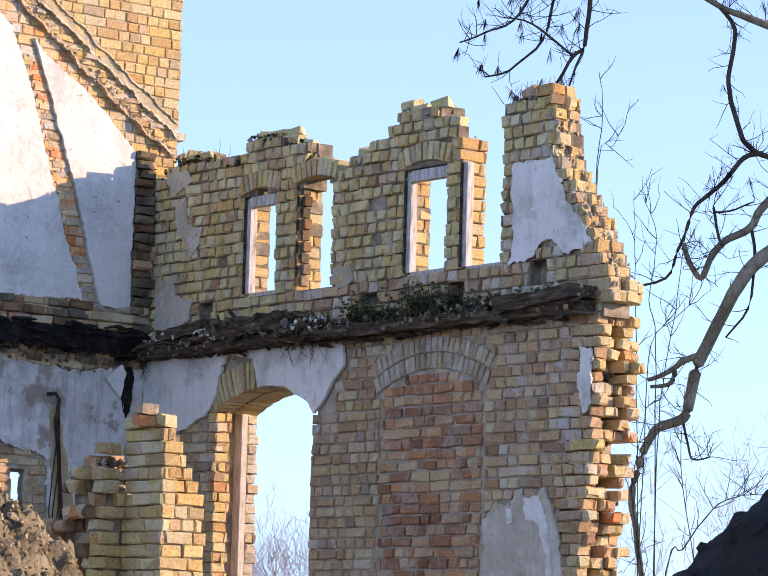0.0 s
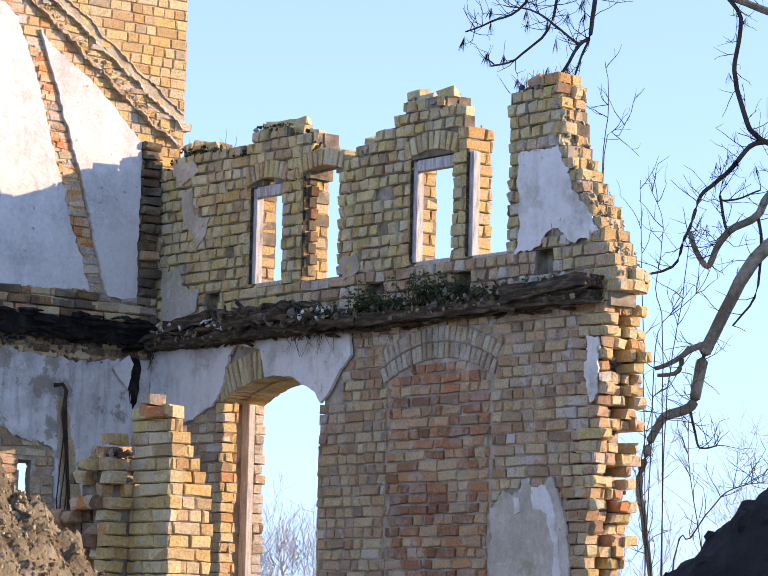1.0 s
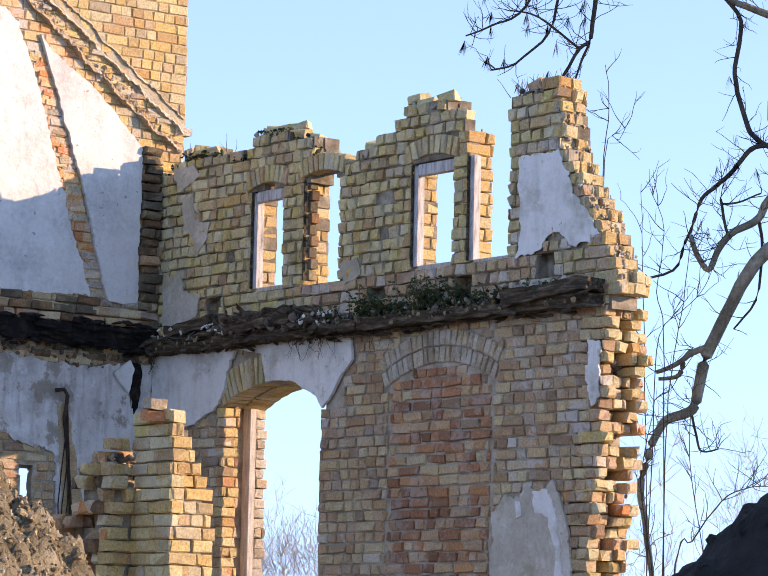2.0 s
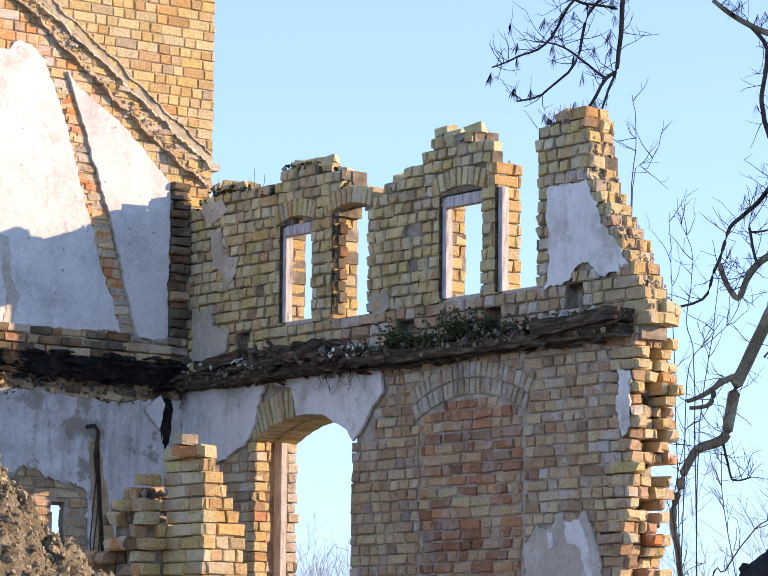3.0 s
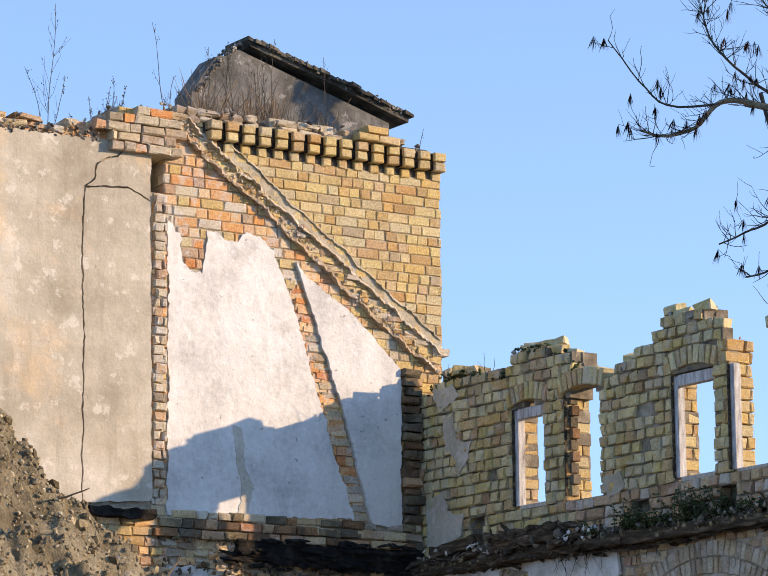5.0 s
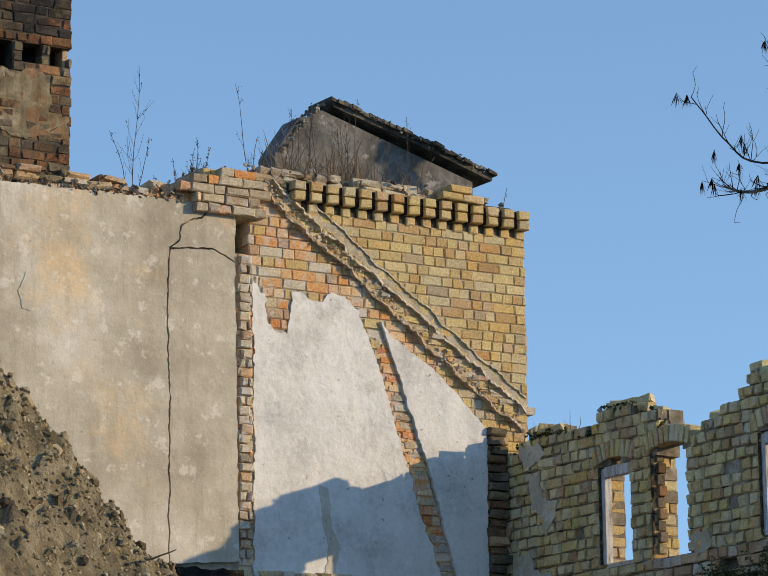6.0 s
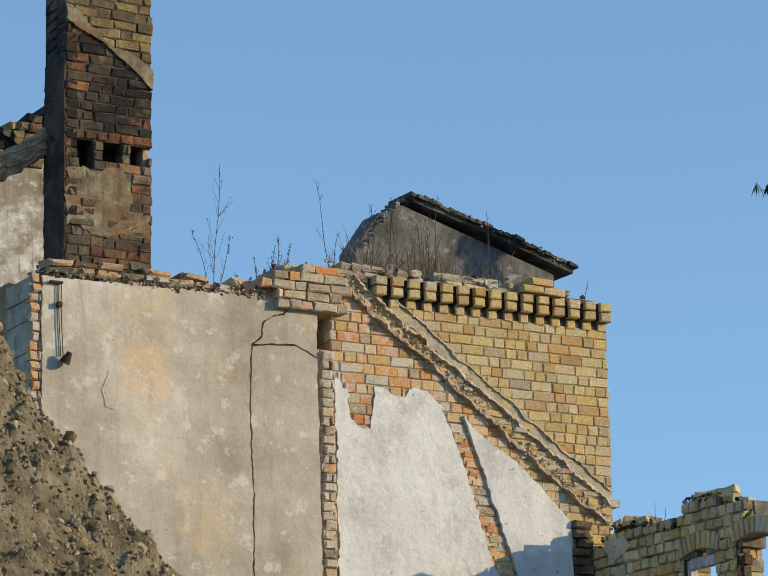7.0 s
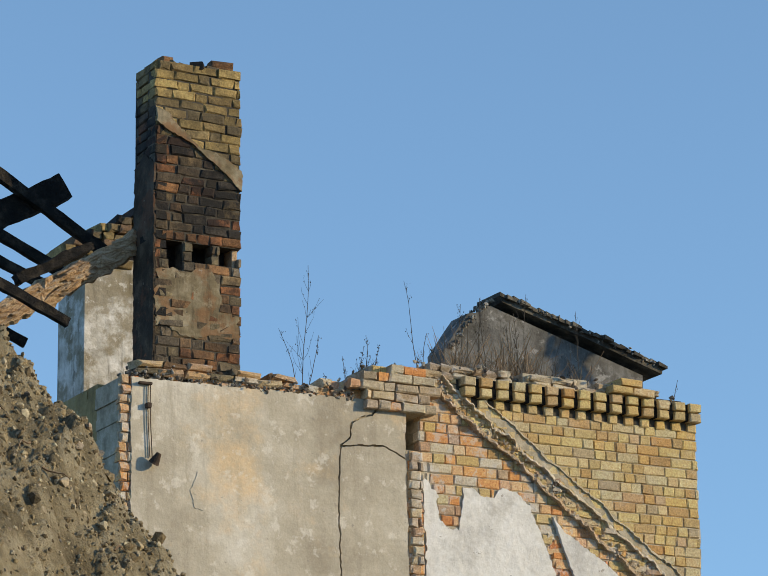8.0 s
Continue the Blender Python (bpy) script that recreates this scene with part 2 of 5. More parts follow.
def part(name, bm, material, parent, label=""):
    me = bpy.data.meshes.new(name)
    bmesh.ops.recalc_face_normals(bm, faces=bm.faces)
    bm.to_mesh(me)
    bm.free()
    me.materials.append(material)
    ob = new(name, me)
    ob.parent = parent
    return tagged(ob, label)


def part_mesh(name, me, parent, label="", kind=""):
    ob = new(name, me)
    ob.parent = parent
    return tagged(ob, label, kind=kind)


U_EAST, U_NORTH, UP = Vector((1, 0, 0)), Vector((0, -1, 0)), Vector((0, 0, 1))


def frame_at(origin, u):
    """Axes for a face: x along u, y into the wall, z up."""
    inward = UP.cross(u)
    m = Matrix((u, inward, UP)).transposed().to_4x4()
    m.translation = origin
    return m


def brick_verts(l, h, d, r, wear=0.006):
    """A worn brick: front at y = 0, centred on x and z."""
    b = 0.004 + wear * 0.5
    j = lambda s: r.uniform(-s, s)
    rings = []
    for y, inset in ((0.0, b), (b * 1.3, 0.0), (d, 0.0)):
        rings.append([(sx * (l / 2 - inset) + j(wear), y + (j(wear * 0.8) if y < d else 0), sz * (h / 2 - inset) + j(wear * 0.7)) for sx, sz in ((-1, -1), (1, -1), (1, 1), (-1, 1))])
    verts = [v for ring in rings for v in ring]
    faces = [(0, 1, 2, 3)]
    for k in (0, 4):
        for i in range(4):
            n = (i + 1) % 4
            faces.append((k + i, k + 4 + i, k + 4 + n, k + n))
    faces.append((11, 10, 9, 8))
    return verts, faces


POOLS = {}


def brick_pool(l, h, d, material, wear):
    key = (round(l, 3), round(h, 3), round(d, 3), material.name, wear)
    if key not in POOLS:
        r = random.Random(len(POOLS) + 11)
        POOLS[key] = [mesh_of("brick", *brick_verts(l, h, d, r, wear), material) for _ in range(7)]
    return POOLS[key]


class Pile:
    """Collects pieces for one owner: the first ones, by the order of laying, become parts; the rest one joined part."""

    def __init__(self, owner, cap=300, near=None, name="brick"):
        self.owner, self.cap, self.near, self.items, self.name = owner, cap, near, [], name

    def add(self, me, m):
        self.items.append((me, m))

    def finish(self):
        if self.near:
            self.items.sort(key=lambda it: (it[1].translation - Vector(self.near)).length)
        for me, m in self.items[:self.cap]:
            ob = new(self.name, me)
            ob.parent = self.owner
            ob.matrix_local = m
        rest = self.items[self.cap:]
        by = {}
        for me, m in rest:
            by.setdefault(tuple(x.name for x in me.materials), []).append((me, m))
        for mats, group in by.items():
            verts, faces, slots = [], [], []
            for me, m in group:
                k = len(verts)
                verts += [m @ v.co for v in me.vertices]
                faces += [tuple(i + k for i in p.vertices) for p in me.polygons]
                slots += [p.material_index for p in me.polygons]
            joined = mesh_of(self.name + "work", verts, faces, bpy.data.materials[mats[0]])
            for extra in mats[1:]:
                joined.materials.append(bpy.data.materials[extra])
            joined.polygons.foreach_set("material_index", slots)
            part_mesh(self.name + "work", joined, self.owner, kind="stuff")


def lay(pile, origin, u, u0, u1, z0, z1, inside, material, length=0.23, pitch=0.08, joint=0.008, proud=0.004, depth=0.10, wear=0.005, headers=0.4, missing=0.0, out=None, gap=1.0):
    """Courses of bricks on a face, wherever inside(u, z) says so."""
    base = frame_at(origin, u)
    half = length / 2
    row = math.floor(z0 / pitch)
    while row * pitch < z1:
        z = (row + 0.5) * pitch
        s = u0 + (row % 2) * half * 0.5 - rng.uniform(0, half)
        while s < u1:
            l = half if rng.random() < headers else length
            c = s + l / 2
            mat = material(c, z) if callable(material) else material
            hits = [inside(s + l * (k + 0.5) / 14, z) for k in range(14)]
            lb = l
            if not all(hits):
                best, run, start = (0, 0), 0, 0
                for k, ok in enumerate(hits + [False]):
                    if ok:
                        run += 1
                    else:
                        best = max(best, (run, k - run))
                        run = 0
                lb = round(best[0] * l / 14 / 0.02) * 0.02
                if lb < 0.035:
                    s += l
                    continue
                c = s + (best[1] + best[0] / 2) * l / 14
            if rng.random() >= missing:
                me = rng.choice(brick_pool(lb - joint * gap, pitch - joint, depth, mat, wear))
                push = out(c, z) if out else 0.0
                m = base @ Matrix.Translation((c + rng.uniform(-1, 1) * wear * 0.4, -proud - push + rng.uniform(-1, 1) * wear * 0.6, z)) @ pose(0, 0, 0, rng.uniform(-1, 1) * wear * 150, rng.uniform(-1, 1) * wear * 160, rng.uniform(-1, 1) * wear * 250)
                pile.add(me, m)
            s += l
        row += 1


def core(name, owner, origin, u, u0, u1, z0, z1, inside, material, thick, pitch=0.08, recess=0.008, ragged=0.012, step=0.02, front=0.0):
    """The body of a wall: a slab for every course, between the openings and the broken edges."""
    base = frame_at(origin, u)
    verts, faces = [], []
    row = math.floor(z0 / pitch)
    while row * pitch < z1:
        z = (row + 0.5) * pitch
        s, start = u0, None
        while s <= u1 + step:
            on = s <= u1 and inside(s, z)
            if on and start is None:
                start = s
            if not on and start is not None:
                a, b = start - step / 2 + rng.uniform(-1, 1) * ragged, s - step / 2 + rng.uniform(-1, 1) * ragged
                if b - a > 0.03:
                    k = len(verts)
                    y0, y1 = max(front, recess + (rng.uniform(0, 0.003) if ragged else 0)), thick
                    zz0, zz1 = row * pitch, (row + 1) * pitch
                    verts += [base @ Vector(p) for p in ((a, y0, zz0), (b, y0, zz0), (b, y1, zz0), (a, y1, zz0), (a, y0, zz1), (b, y0, zz1), (b, y1, zz1), (a, y1, zz1))]
                    faces += [tuple(k + i for i in f) for f in ((0, 1, 5, 4), (1, 2, 6, 5), (2, 3, 7, 6), (3, 0, 4, 7), (4, 5, 6, 7), (3, 2, 1, 0))]
                start = None
            s += step
        row += 1
    me = mesh_of(name, verts, faces, material)
    if ragged == 0:
        bm = bmesh.new()
        bm.from_mesh(me)
        bmesh.ops.remove_doubles(bm, verts=bm.verts, dist=0.0005)
        bm.to_mesh(me)
        bm.free()
    return part_mesh(name, me, owner)


def in_outline(outline):
    n = len(outline)

    def test(u, z):
        c = False
        for i in range(n):
            (x0, y0), (x1, y1) = outline[i], outline[(i + 1) % n]
            if (y0 > z) != (y1 > z) and u < (x1 - x0) * (z - y0) / (y1 - y0) + x0:
                c = not c
        return c
    return test


def level(points):
    xs, zs = [p[0] for p in points], [p[1] for p in points]
    return lambda u: float(np.interp(u, xs, zs))


def sheet(name, owner, origin, u, outline, material, thick=0.02, off=0.0, wobble=0.015, seed=1, label="", step=0.018):
    """A plaster skin with a broken edge: an outline in the face, made uneven, with real thickness."""
    base = frame_at(origin, u)
    pts = []
    for i in range(len(outline)):
        a, b = Vector(outline[i]), Vector(outline[(i + 1) % len(outline)])
        n = max(1, int((b - a).length / step))
        for k in range(n):
            p = a.lerp(b, k / n)
            q = Vector((p.x, p.y, 0))
            w = noise.noise_vector(q * 7) * 0.9 + noise.noise_vector(q * 22) * 0.75 + noise.noise_vector(q * 55) * 0.5
            pts.append(p + w.xy * wobble)
    bm = bmesh.new()
    front = [bm.verts.new(base @ Vector((p.x, -off - thick, p.y))) for p in pts]
    f = bm.faces.new(front)
    bm.normal_update()
    ext = bmesh.ops.extrude_face_region(bm, geom=[f])
    moved = [g for g in ext["geom"] if isinstance(g, bmesh.types.BMVert)]
    back = UP.cross(u) * (thick + 0.004)
    for v in moved:
        v.co += back
    bmesh.ops.triangulate(bm, faces=[f for f in bm.faces if len(f.verts) > 4])
    return part(name, bm, material, owner, label)


def chunk(r, size, flat=1.0):
    """A broken lump: a small jittered polyhedron."""
    bm = bmesh.new()
    bmesh.ops.create_icosphere(bm, subdivisions=1, radius=0.5)
    for v in bm.verts:
        v.co *= r.uniform(0.5, 1.2)
        v.co.z *= flat
    bmesh.ops.scale(bm, vec=(size, size, size), verts=bm.verts)
    verts, faces = [v.co.copy() for v in bm.verts], [tuple(v.index for v in f.verts) for f in bm.faces]
    bm.free()
    return verts, faces


def heap(name, owner, count, place, size, material, seed=1, flat=0.5, kind="stuff", label=""):
    """Many small lumps in one mesh; place(r) gives each one's point."""
    r = random.Random(seed)
    protos = [chunk(r, 1.0, flat) for _ in range(8)]
    verts, faces = [], []
    for _ in range(count):
        pv, pf = r.choice(protos)
        m = Matrix.Translation(place(r)) @ pose(0, 0, 0, r.uniform(0, 360), r.uniform(0, 360), r.uniform(0, 360)) @ Matrix.Scale(size * r.uniform(0.4, 1.3), 4)
        k = len(verts)
        verts += [m @ v for v in pv]
        faces += [tuple(i + k for i in f) for f in pf]
    return part_mesh(name, mesh_of(name, verts, faces, material), owner, label, kind)


def tube_into(verts, faces, path, r0, r1, sides=6):
    """A tapered tube along a path, appended to the lists."""
    k0 = len(verts)
    n = len(path)
    for i, p in enumerate(path):
        t = (path[min(i + 1, n - 1)] - path[max(i - 1, 0)]).normalized()
        a = t.orthogonal().normalized() if abs(t.z) > 0.95 else t.cross(UP).normalized()
        b = t.cross(a)
        r = r0 + (r1 - r0) * i / max(1, n - 1)
        for s in range(sides):
            ang = 2 * math.pi * s / sides
            verts.append(p + a * math.cos(ang) * r + b * math.sin(ang) * r)
    for i in range(n - 1):
        for s in range(sides):
            e = (s + 1) % sides
            faces.append((k0 + i * sides + s, k0 + i * sides + e, k0 + (i + 1) * sides + e, k0 + (i + 1) * sides + s))
    faces.append(tuple(k0 + s for s in range(sides))[::-1])
    faces.append(tuple(k0 + (n - 1) * sides + s for s in range(sides)))


def beam(name, owner, a, b, w, h, material, label="", wobble=0.01, seed=1, cuts=14, sag=0.0):
    """A rough timber from a to b, with uneven faces."""
    a, b = Vector(a), Vector(b)
    ax = (b - a).normalized()
    side = ax.cross(UP).normalized()
    top = side.cross(ax)
    verts, faces = [], []
    ring = [(-.5, -.5), (-.5, 0), (-.5, .5), (0, .5), (.5, .5), (.5, 0), (.5, -.5), (0, -.5)]
    for i in range(cuts + 1):
        t = i / cuts
        p = a.lerp(b, t) - UP * sag * math.sin(math.pi * t)
        for k, (s, q) in enumerate(ring):
            v = p + side * s * w + top * q * h
            v += Vector((noise.noise((v * 7 + Vector((seed, 0, k)))), noise.noise((v * 7 + Vector((0, seed, k)))), noise.noise((v * 9 + Vector((k, 0, seed)))))) * wobble
            verts.append(v)
    n = len(ring)
    for i in range(cuts):
        for k in range(n):
            e = (k + 1) % n
            faces.append((i * n + k, i * n + e, (i + 1) * n + e, (i + 1) * n + k))
    faces += [tuple(range(n))[::-1], tuple(cuts * n + k for k in range(n))]
    me = mesh_of(name, verts, faces, material)
    ob = new(name, me)
    if owner:
        ob.parent = owner
    return tagged(ob, label)


def voussoirs(pile, origin, u, centre, spring, half, rise, height, count, material, depth=0.12, skip=(), thin=0.008, proud=0.008):
    """An arch of bricks on edge over an opening."""
    base = frame_at(origin, u)
    radius = (half * half + rise * rise) / (2 * rise)
    span = math.asin(min(1, half / radius))
    for i in range(count):
        if i in skip:
            continue
        a = -span + (i + 0.5) * 2 * span / count
        rm = radius + height / 2
        c, z = centre + math.sin(a) * rm, spring + rise - radius + math.cos(a) * rm
        w = 2 * span * radius / count
        me = rng.choice(brick_pool(max(0.03, w - thin), height - 0.012, depth, material, 0.005))
        pile.add(me, base @ Matrix.Translation((c, -proud + rng.uniform(-.004, .004), z)) @ pose(0, 0, 0, 0, math.degrees(a) + rng.uniform(-1, 1), 0))


def box_into(bm, lo, hi, bevel=0.004):
    r = bmesh.ops.create_cube(bm, size=1.0)
    lo, hi = Vector(lo), Vector(hi)
    for v in r["verts"]:
        v.co = Vector([lo[i] + (v.co[i] + 0.5) * (hi[i] - lo[i]) for i in range(3)])
    edges = list({e for v in r["verts"] for e in v.link_edges})
    bmesh.ops.bevel(bm, geom=edges, offset=bevel, segments=1, affect="EDGES")


def box(name, owner, lo, hi, material, label="", bevel=0.004):
    bm = bmesh.new()
    box_into(bm, lo, hi, bevel)
    return part(name, bm, material, owner, label)


# ---- ground ----
bm = bmesh.new()
bmesh.ops.create_grid(bm, x_segments=60, y_segments=60, size=1.0)
for v in bm.verts:
    r = math.hypot(v.co.x, v.co.y)
    v.co.x, v.co.y = v.co.x * (20 + 900 * r ** 4), v.co.y * (20 + 900 * r ** 4)
    v.co.z = 0.12 * noise.noise(v.co * 0.35)
tagged(part("ground", bm, GROUND, None), "bare trampled earth round the ruin", "ground", kind="structure")

# ---- the shaded wall in the plane x = 0; u runs from the corner towards the camera ----
ORIGIN = Vector((0, 0, 0))
TU, TL = 0.26, 0.44          # thickness above and below the ledge
LEDGE = 4.16
wall_x = tagged(new("wall_east"), "ruined yellow brick wall with empty windows and broken top", "wall", kind="structure")
TOP = level([(0, 5.665), (0.3, 5.705), (0.32, 5.775), (0.8, 5.755), (0.97, 5.705), (1.3, 5.685), (1.36, 5.845), (1.78, 5.835), (1.82, 5.765), (2.1, 5.725), (2.16, 5.605), (2.27, 5.525), (2.34, 5.465), (2.66, 5.445), (2.7, 5.525), (2.84, 5.545), (2.94, 5.605), (3.12, 5.665), (3.24, 5.725), (3.32, 5.835), (3.76, 5.815), (3.8, 5.725), (3.94, 5.665), (4.0, 5.545), (4.03, 5.445), (4.035, 4.62), (4.485, 4.62), (4.495, 5.725), (4.66, 5.765), (4.88, 5.765), (5.02, 5.665), (5.08, 5.5), (5.1, 5.3), (5.17, 5.14), (5.28, 4.98), (5.4, 4.8), (5.52, 4.62), (5.6, 4.44), (5.66, 4.3)])
# windows: centre, half width, sill, spring, rise
WINDOWS = [(1.545, 0.215, 4.53, 5.31, 0.05), (2.26, 0.23, 4.54, 5.33, 0.05), (3.62, 0.245, 4.53, 5.30, 0.05), (4.265, 0.235, 4.52, 5.5, 0.05)]


def in_window(u, z, grow=0.0):
    for c, h, s, t, rise in WINDOWS:
        if abs(u - c) < h + grow and s < z < t + rise * (1 - ((u - c) / h) ** 2):
            return True
    return False


def arch_over(u, z):
    return any(abs(u - c) < h + 0.06 and t - 0.02 < z < t + rise + 0.15 for c, h, s, t, rise in WINDOWS[:3])


HOLES = [(2.97, 4.37, 0.11, 0.08), (4.01, 4.35, 0.10, 0.09), (4.91, 4.41, 0.10, 0.10), (0.83, 4.38, 0.09, 0.08)]


def in_hole(u, z):
    return any(abs(u - c) < w and abs(z - d) < h for c, d, w, h in HOLES)


def upper(u, z):
    return 0 <= u <= 5.6 and LEDGE - 0.1 <= z <= TOP(u) - 0.06 + 0.03 * noise.noise((u * 9, z * 9, 3)) and not in_window(u, z) and not in_hole(u, z)


def upper_face(u, z):
    return upper(u, z) and not arch_over(u, z) and not GABLE_PATCH_IN(u, z)


GABLE_PATCH = [(4.62, 5.22), (5.05, 5.22), (5.12, 5.08), (5.19, 4.96), (5.27, 4.86), (5.40, 4.72), (5.50, 4.56), (5.2, 4.52), (5.08, 4.62), (4.98, 4.64), (4.86, 4.52), (4.60, 4.50), (4.66, 4.7), (4.63, 4.98)]
LIME_ZONE = in_outline([(4.54, 5.30), (5.10, 5.30), (5.5, 4.74), (5.56, 4.42), (4.56, 4.42)])
GABLE_PATCH_IN = in_outline([(u, z) for u, z in GABLE_PATCH])

DOOR = (1.68, 0.64, 3.60, 0.15)      # centre, half width, spring, rise
NICHE = (3.755, 0.60, 3.63, 0.14)


def in_arch(a, u, z, grow=0.0):
    c, h, s, rise = a
    if abs(u - c) >= h + grow:
        return False
    return z < s + rise * (1 - ((u - c) / (h + grow)) ** 2) + grow


END = level([(0, 5.3), (1.8, 5.36), (2.5, 5.42), (2.9, 5.47), (3.2, 5.52), (3.6, 5.55), (4.2, 5.56)])


def lower(u, z):
    return 0 <= u <= END(z) + 0.03 * noise.noise((z * 14, 1, 2)) and -0.2 <= z <= LEDGE and not in_arch(DOOR, u, z)


DOOR_PLASTER = [(0.02, 4.06), (1.21, 4.05), (1.13, 3.95), (1.04, 3.70), (0.92, 3.58), (0.5, 3.44), (0.47, 3.54), (0.33, 3.50), (0.15, 3.42), (0.02, 3.40)]
DOOR_PLASTER_B = [(1.22, 4.055), (1.55, 4.065), (2.70, 4.075), (2.74, 3.88), (2.60, 3.76), (2.44, 3.58), (2.36, 3.53), (2.28, 3.62), (1.98, 3.75), (1.72, 3.78), (1.62, 3.77), (1.56, 4.0), (1.36, 4.02)]
LOW_PATCH = [(4.40, 2.66), (4.52, 2.78), (4.70, 2.78), (4.78, 2.84), (4.90, 2.80), (5.06, 2.90), (5.14, 2.72), (5.2, 2.6), (5.24, 2.3), (5.25, 1.2), (4.42, 1.2)]
SIDE_PATCH = [(5.37, 3.84), (5.50, 3.83), (5.51, 3.44), (5.44, 3.37), (5.39, 3.55)]
COVERS = [in_outline(o) for o in (DOOR_PLASTER, DOOR_PLASTER_B, LOW_PATCH, SIDE_PATCH)]


def niche_arch(u, z):
    c, h, s, rise = NICHE
    return abs(u - c) < h + 0.06 and s - 0.03 < z < s + rise * (1 - ((u - c) / (h + 0.06)) ** 2) + 0.26 and not in_arch(NICHE, u, z)


def door_arch(u, z):
    return in_arch(DOOR, u, z, 0.27) and z > 3.55


def lower_face(u, z):
    return lower(u, z) and z < 4.05 and not in_arch(NICHE, u, z) and not niche_arch(u, z) and not door_arch(u, z) and not any(c(u, z) for c in COVERS) and abs(u - 4.365) > 0.012


def upper_colour(u, z):
    if LIME_ZONE(u, z):
        return LIMED if rng.random() < 0.7 else OLD_YELLOW
    if z < 4.5 and u > 2.0:
        return LIMED if rng.random() < 0.4 else MIXED
    return MIXED if rng.random() < 0.03 else OLD_YELLOW


def lower_colour(u, z):
    pale = noise.noise((u * 1.3, z * 1.3, 6)) + (0.35 if u > 4.4 else 0.0)
    return LIMED if rng.random() < 0.10 + 0.6 * pale else MIXED


core("body", wall_x, ORIGIN, U_NORTH, 0.0, 5.7, 4.08, 6.0, upper, OLD_MORTAR, 0.12, recess=0.022, pitch=0.09)
core("body", wall_x, ORIGIN, U_NORTH, 0.0, 5.7, 4.08, 6.0, lambda u, z: (upper(u, z) or in_hole(u, z)) and not (3.80 < u < 4.05 and z > 4.5), OLD_MORTAR, TU, front=0.12, pitch=0.09)
core("body", wall_x, ORIGIN, U_NORTH, 0.0, 5.7, -0.1, 4.08, lambda u, z: lower(u, z) and u < END(z) - 0.27 and not (z < 3.6 and 0.95 < u < 1.1) and not (z > 3.45 and in_arch(DOOR, u, z, 0.05)), PALE_MORTAR, TL, recess=0.014)

bricks = Pile(wall_x, 300, near=(0, -4.2, 4.8))
lay(bricks, ORIGIN, U_NORTH, 0.0, 5.65, 4.16, 5.9, upper_face, upper_colour, wear=0.011, missing=0.012, headers=0.9, joint=0.010, length=0.235, pitch=0.09, gap=1.8, depth=0.12)
for c, h, s, t, rise in WINDOWS[:3]:
    voussoirs(bricks, ORIGIN, U_NORTH, c, t, h + 0.04, rise, 0.15, 9, OLD_YELLOW)
# the far jambs of the windows, which face the camera
for (c, h, s, t, rise), shift in zip(WINDOWS, (0, 0, 0, 0)):
    lay(bricks, Vector((0, -(c - h), 0)), U_EAST, 0.0, TU, s, t + (0.05 if t < 5.4 else -0.05), lambda u, z: 0.0 <= u <= TU, YELLOW, depth=0.08, proud=0.004, wear=0.008, pitch=0.09)
bricks.finish()

low = Pile(wall_x, 300, near=(0, -4.0, 3.3))
lay(low, ORIGIN, U_NORTH, 0.0, 5.6, 0.9, 4.05, lower_face, lower_colour, wear=0.010, headers=0.84, joint=0.010, gap=1.4, proud=0.003)
lay(low, Vector((0.0, 0, 0)), U_NORTH, 3.1, 4.4, 0.9, 3.9, lambda u, z: in_arch(NICHE, u, z, -0.012), lambda u, z: RED if rng.random() < 0.8 else MIXED, wear=0.011, headers=0.62, joint=0.011, gap=1.0, proud=0.001)
voussoirs(low, ORIGIN, U_NORTH, NICHE[0], NICHE[2], 0.63, 0.155, 0.125, 22, PALE)
voussoirs(low, ORIGIN, U_NORTH, NICHE[0], NICHE[2] + 0.115, 0.67, 0.165, 0.125, 22, PALE)
voussoirs(low, ORIGIN, U_NORTH, DOOR[0], DOOR[2], 0.66, 0.16, 0.24, 24, OLD_YELLOW, depth=0.2, skip=range(10, 24))
voussoirs(low, ORIGIN, U_NORTH, DOOR[0], DOOR[2], 0.66, 0.16, 0.24, 24, OLD_YELLOW, depth=0.22, skip=range(0, 10), proud=-0.01)
voussoirs(low, Vector((0.21, 0, 0)), U_NORTH, DOOR[0], DOOR[2] - 0.01, 0.66, 0.16, 0.20, 24, OLD_YELLOW, depth=0.22)
lay(low, ORIGIN, U_NORTH, 4.35, 5.5, 4.0, 4.06, lambda u, z: 4.35 < u < 5.5, PALE, headers=1.0)
# the far jamb of the tall opening
lay(low, Vector((0, -(DOOR[0] - DOOR[1]), 0)), U_EAST, 0.0, TL, 0.6, 3.62, lambda u, z: 0.0 <= u <= 0.155, lambda u, z: ORANGE if rng.random() < 0.35 else YELLOW, depth=0.10, proud=0.0, wear=0.008, length=0.155, headers=0.3)
lay(low, Vector((0, -(DOOR[0] - DOOR[1]), 0)), U_EAST, 0.315, 0.435, 0.6, 3.60, lambda u, z: 0.315 <= u <= 0.435, PALE, depth=0.10, proud=0.0, wear=0.009, length=0.12, headers=0.0)
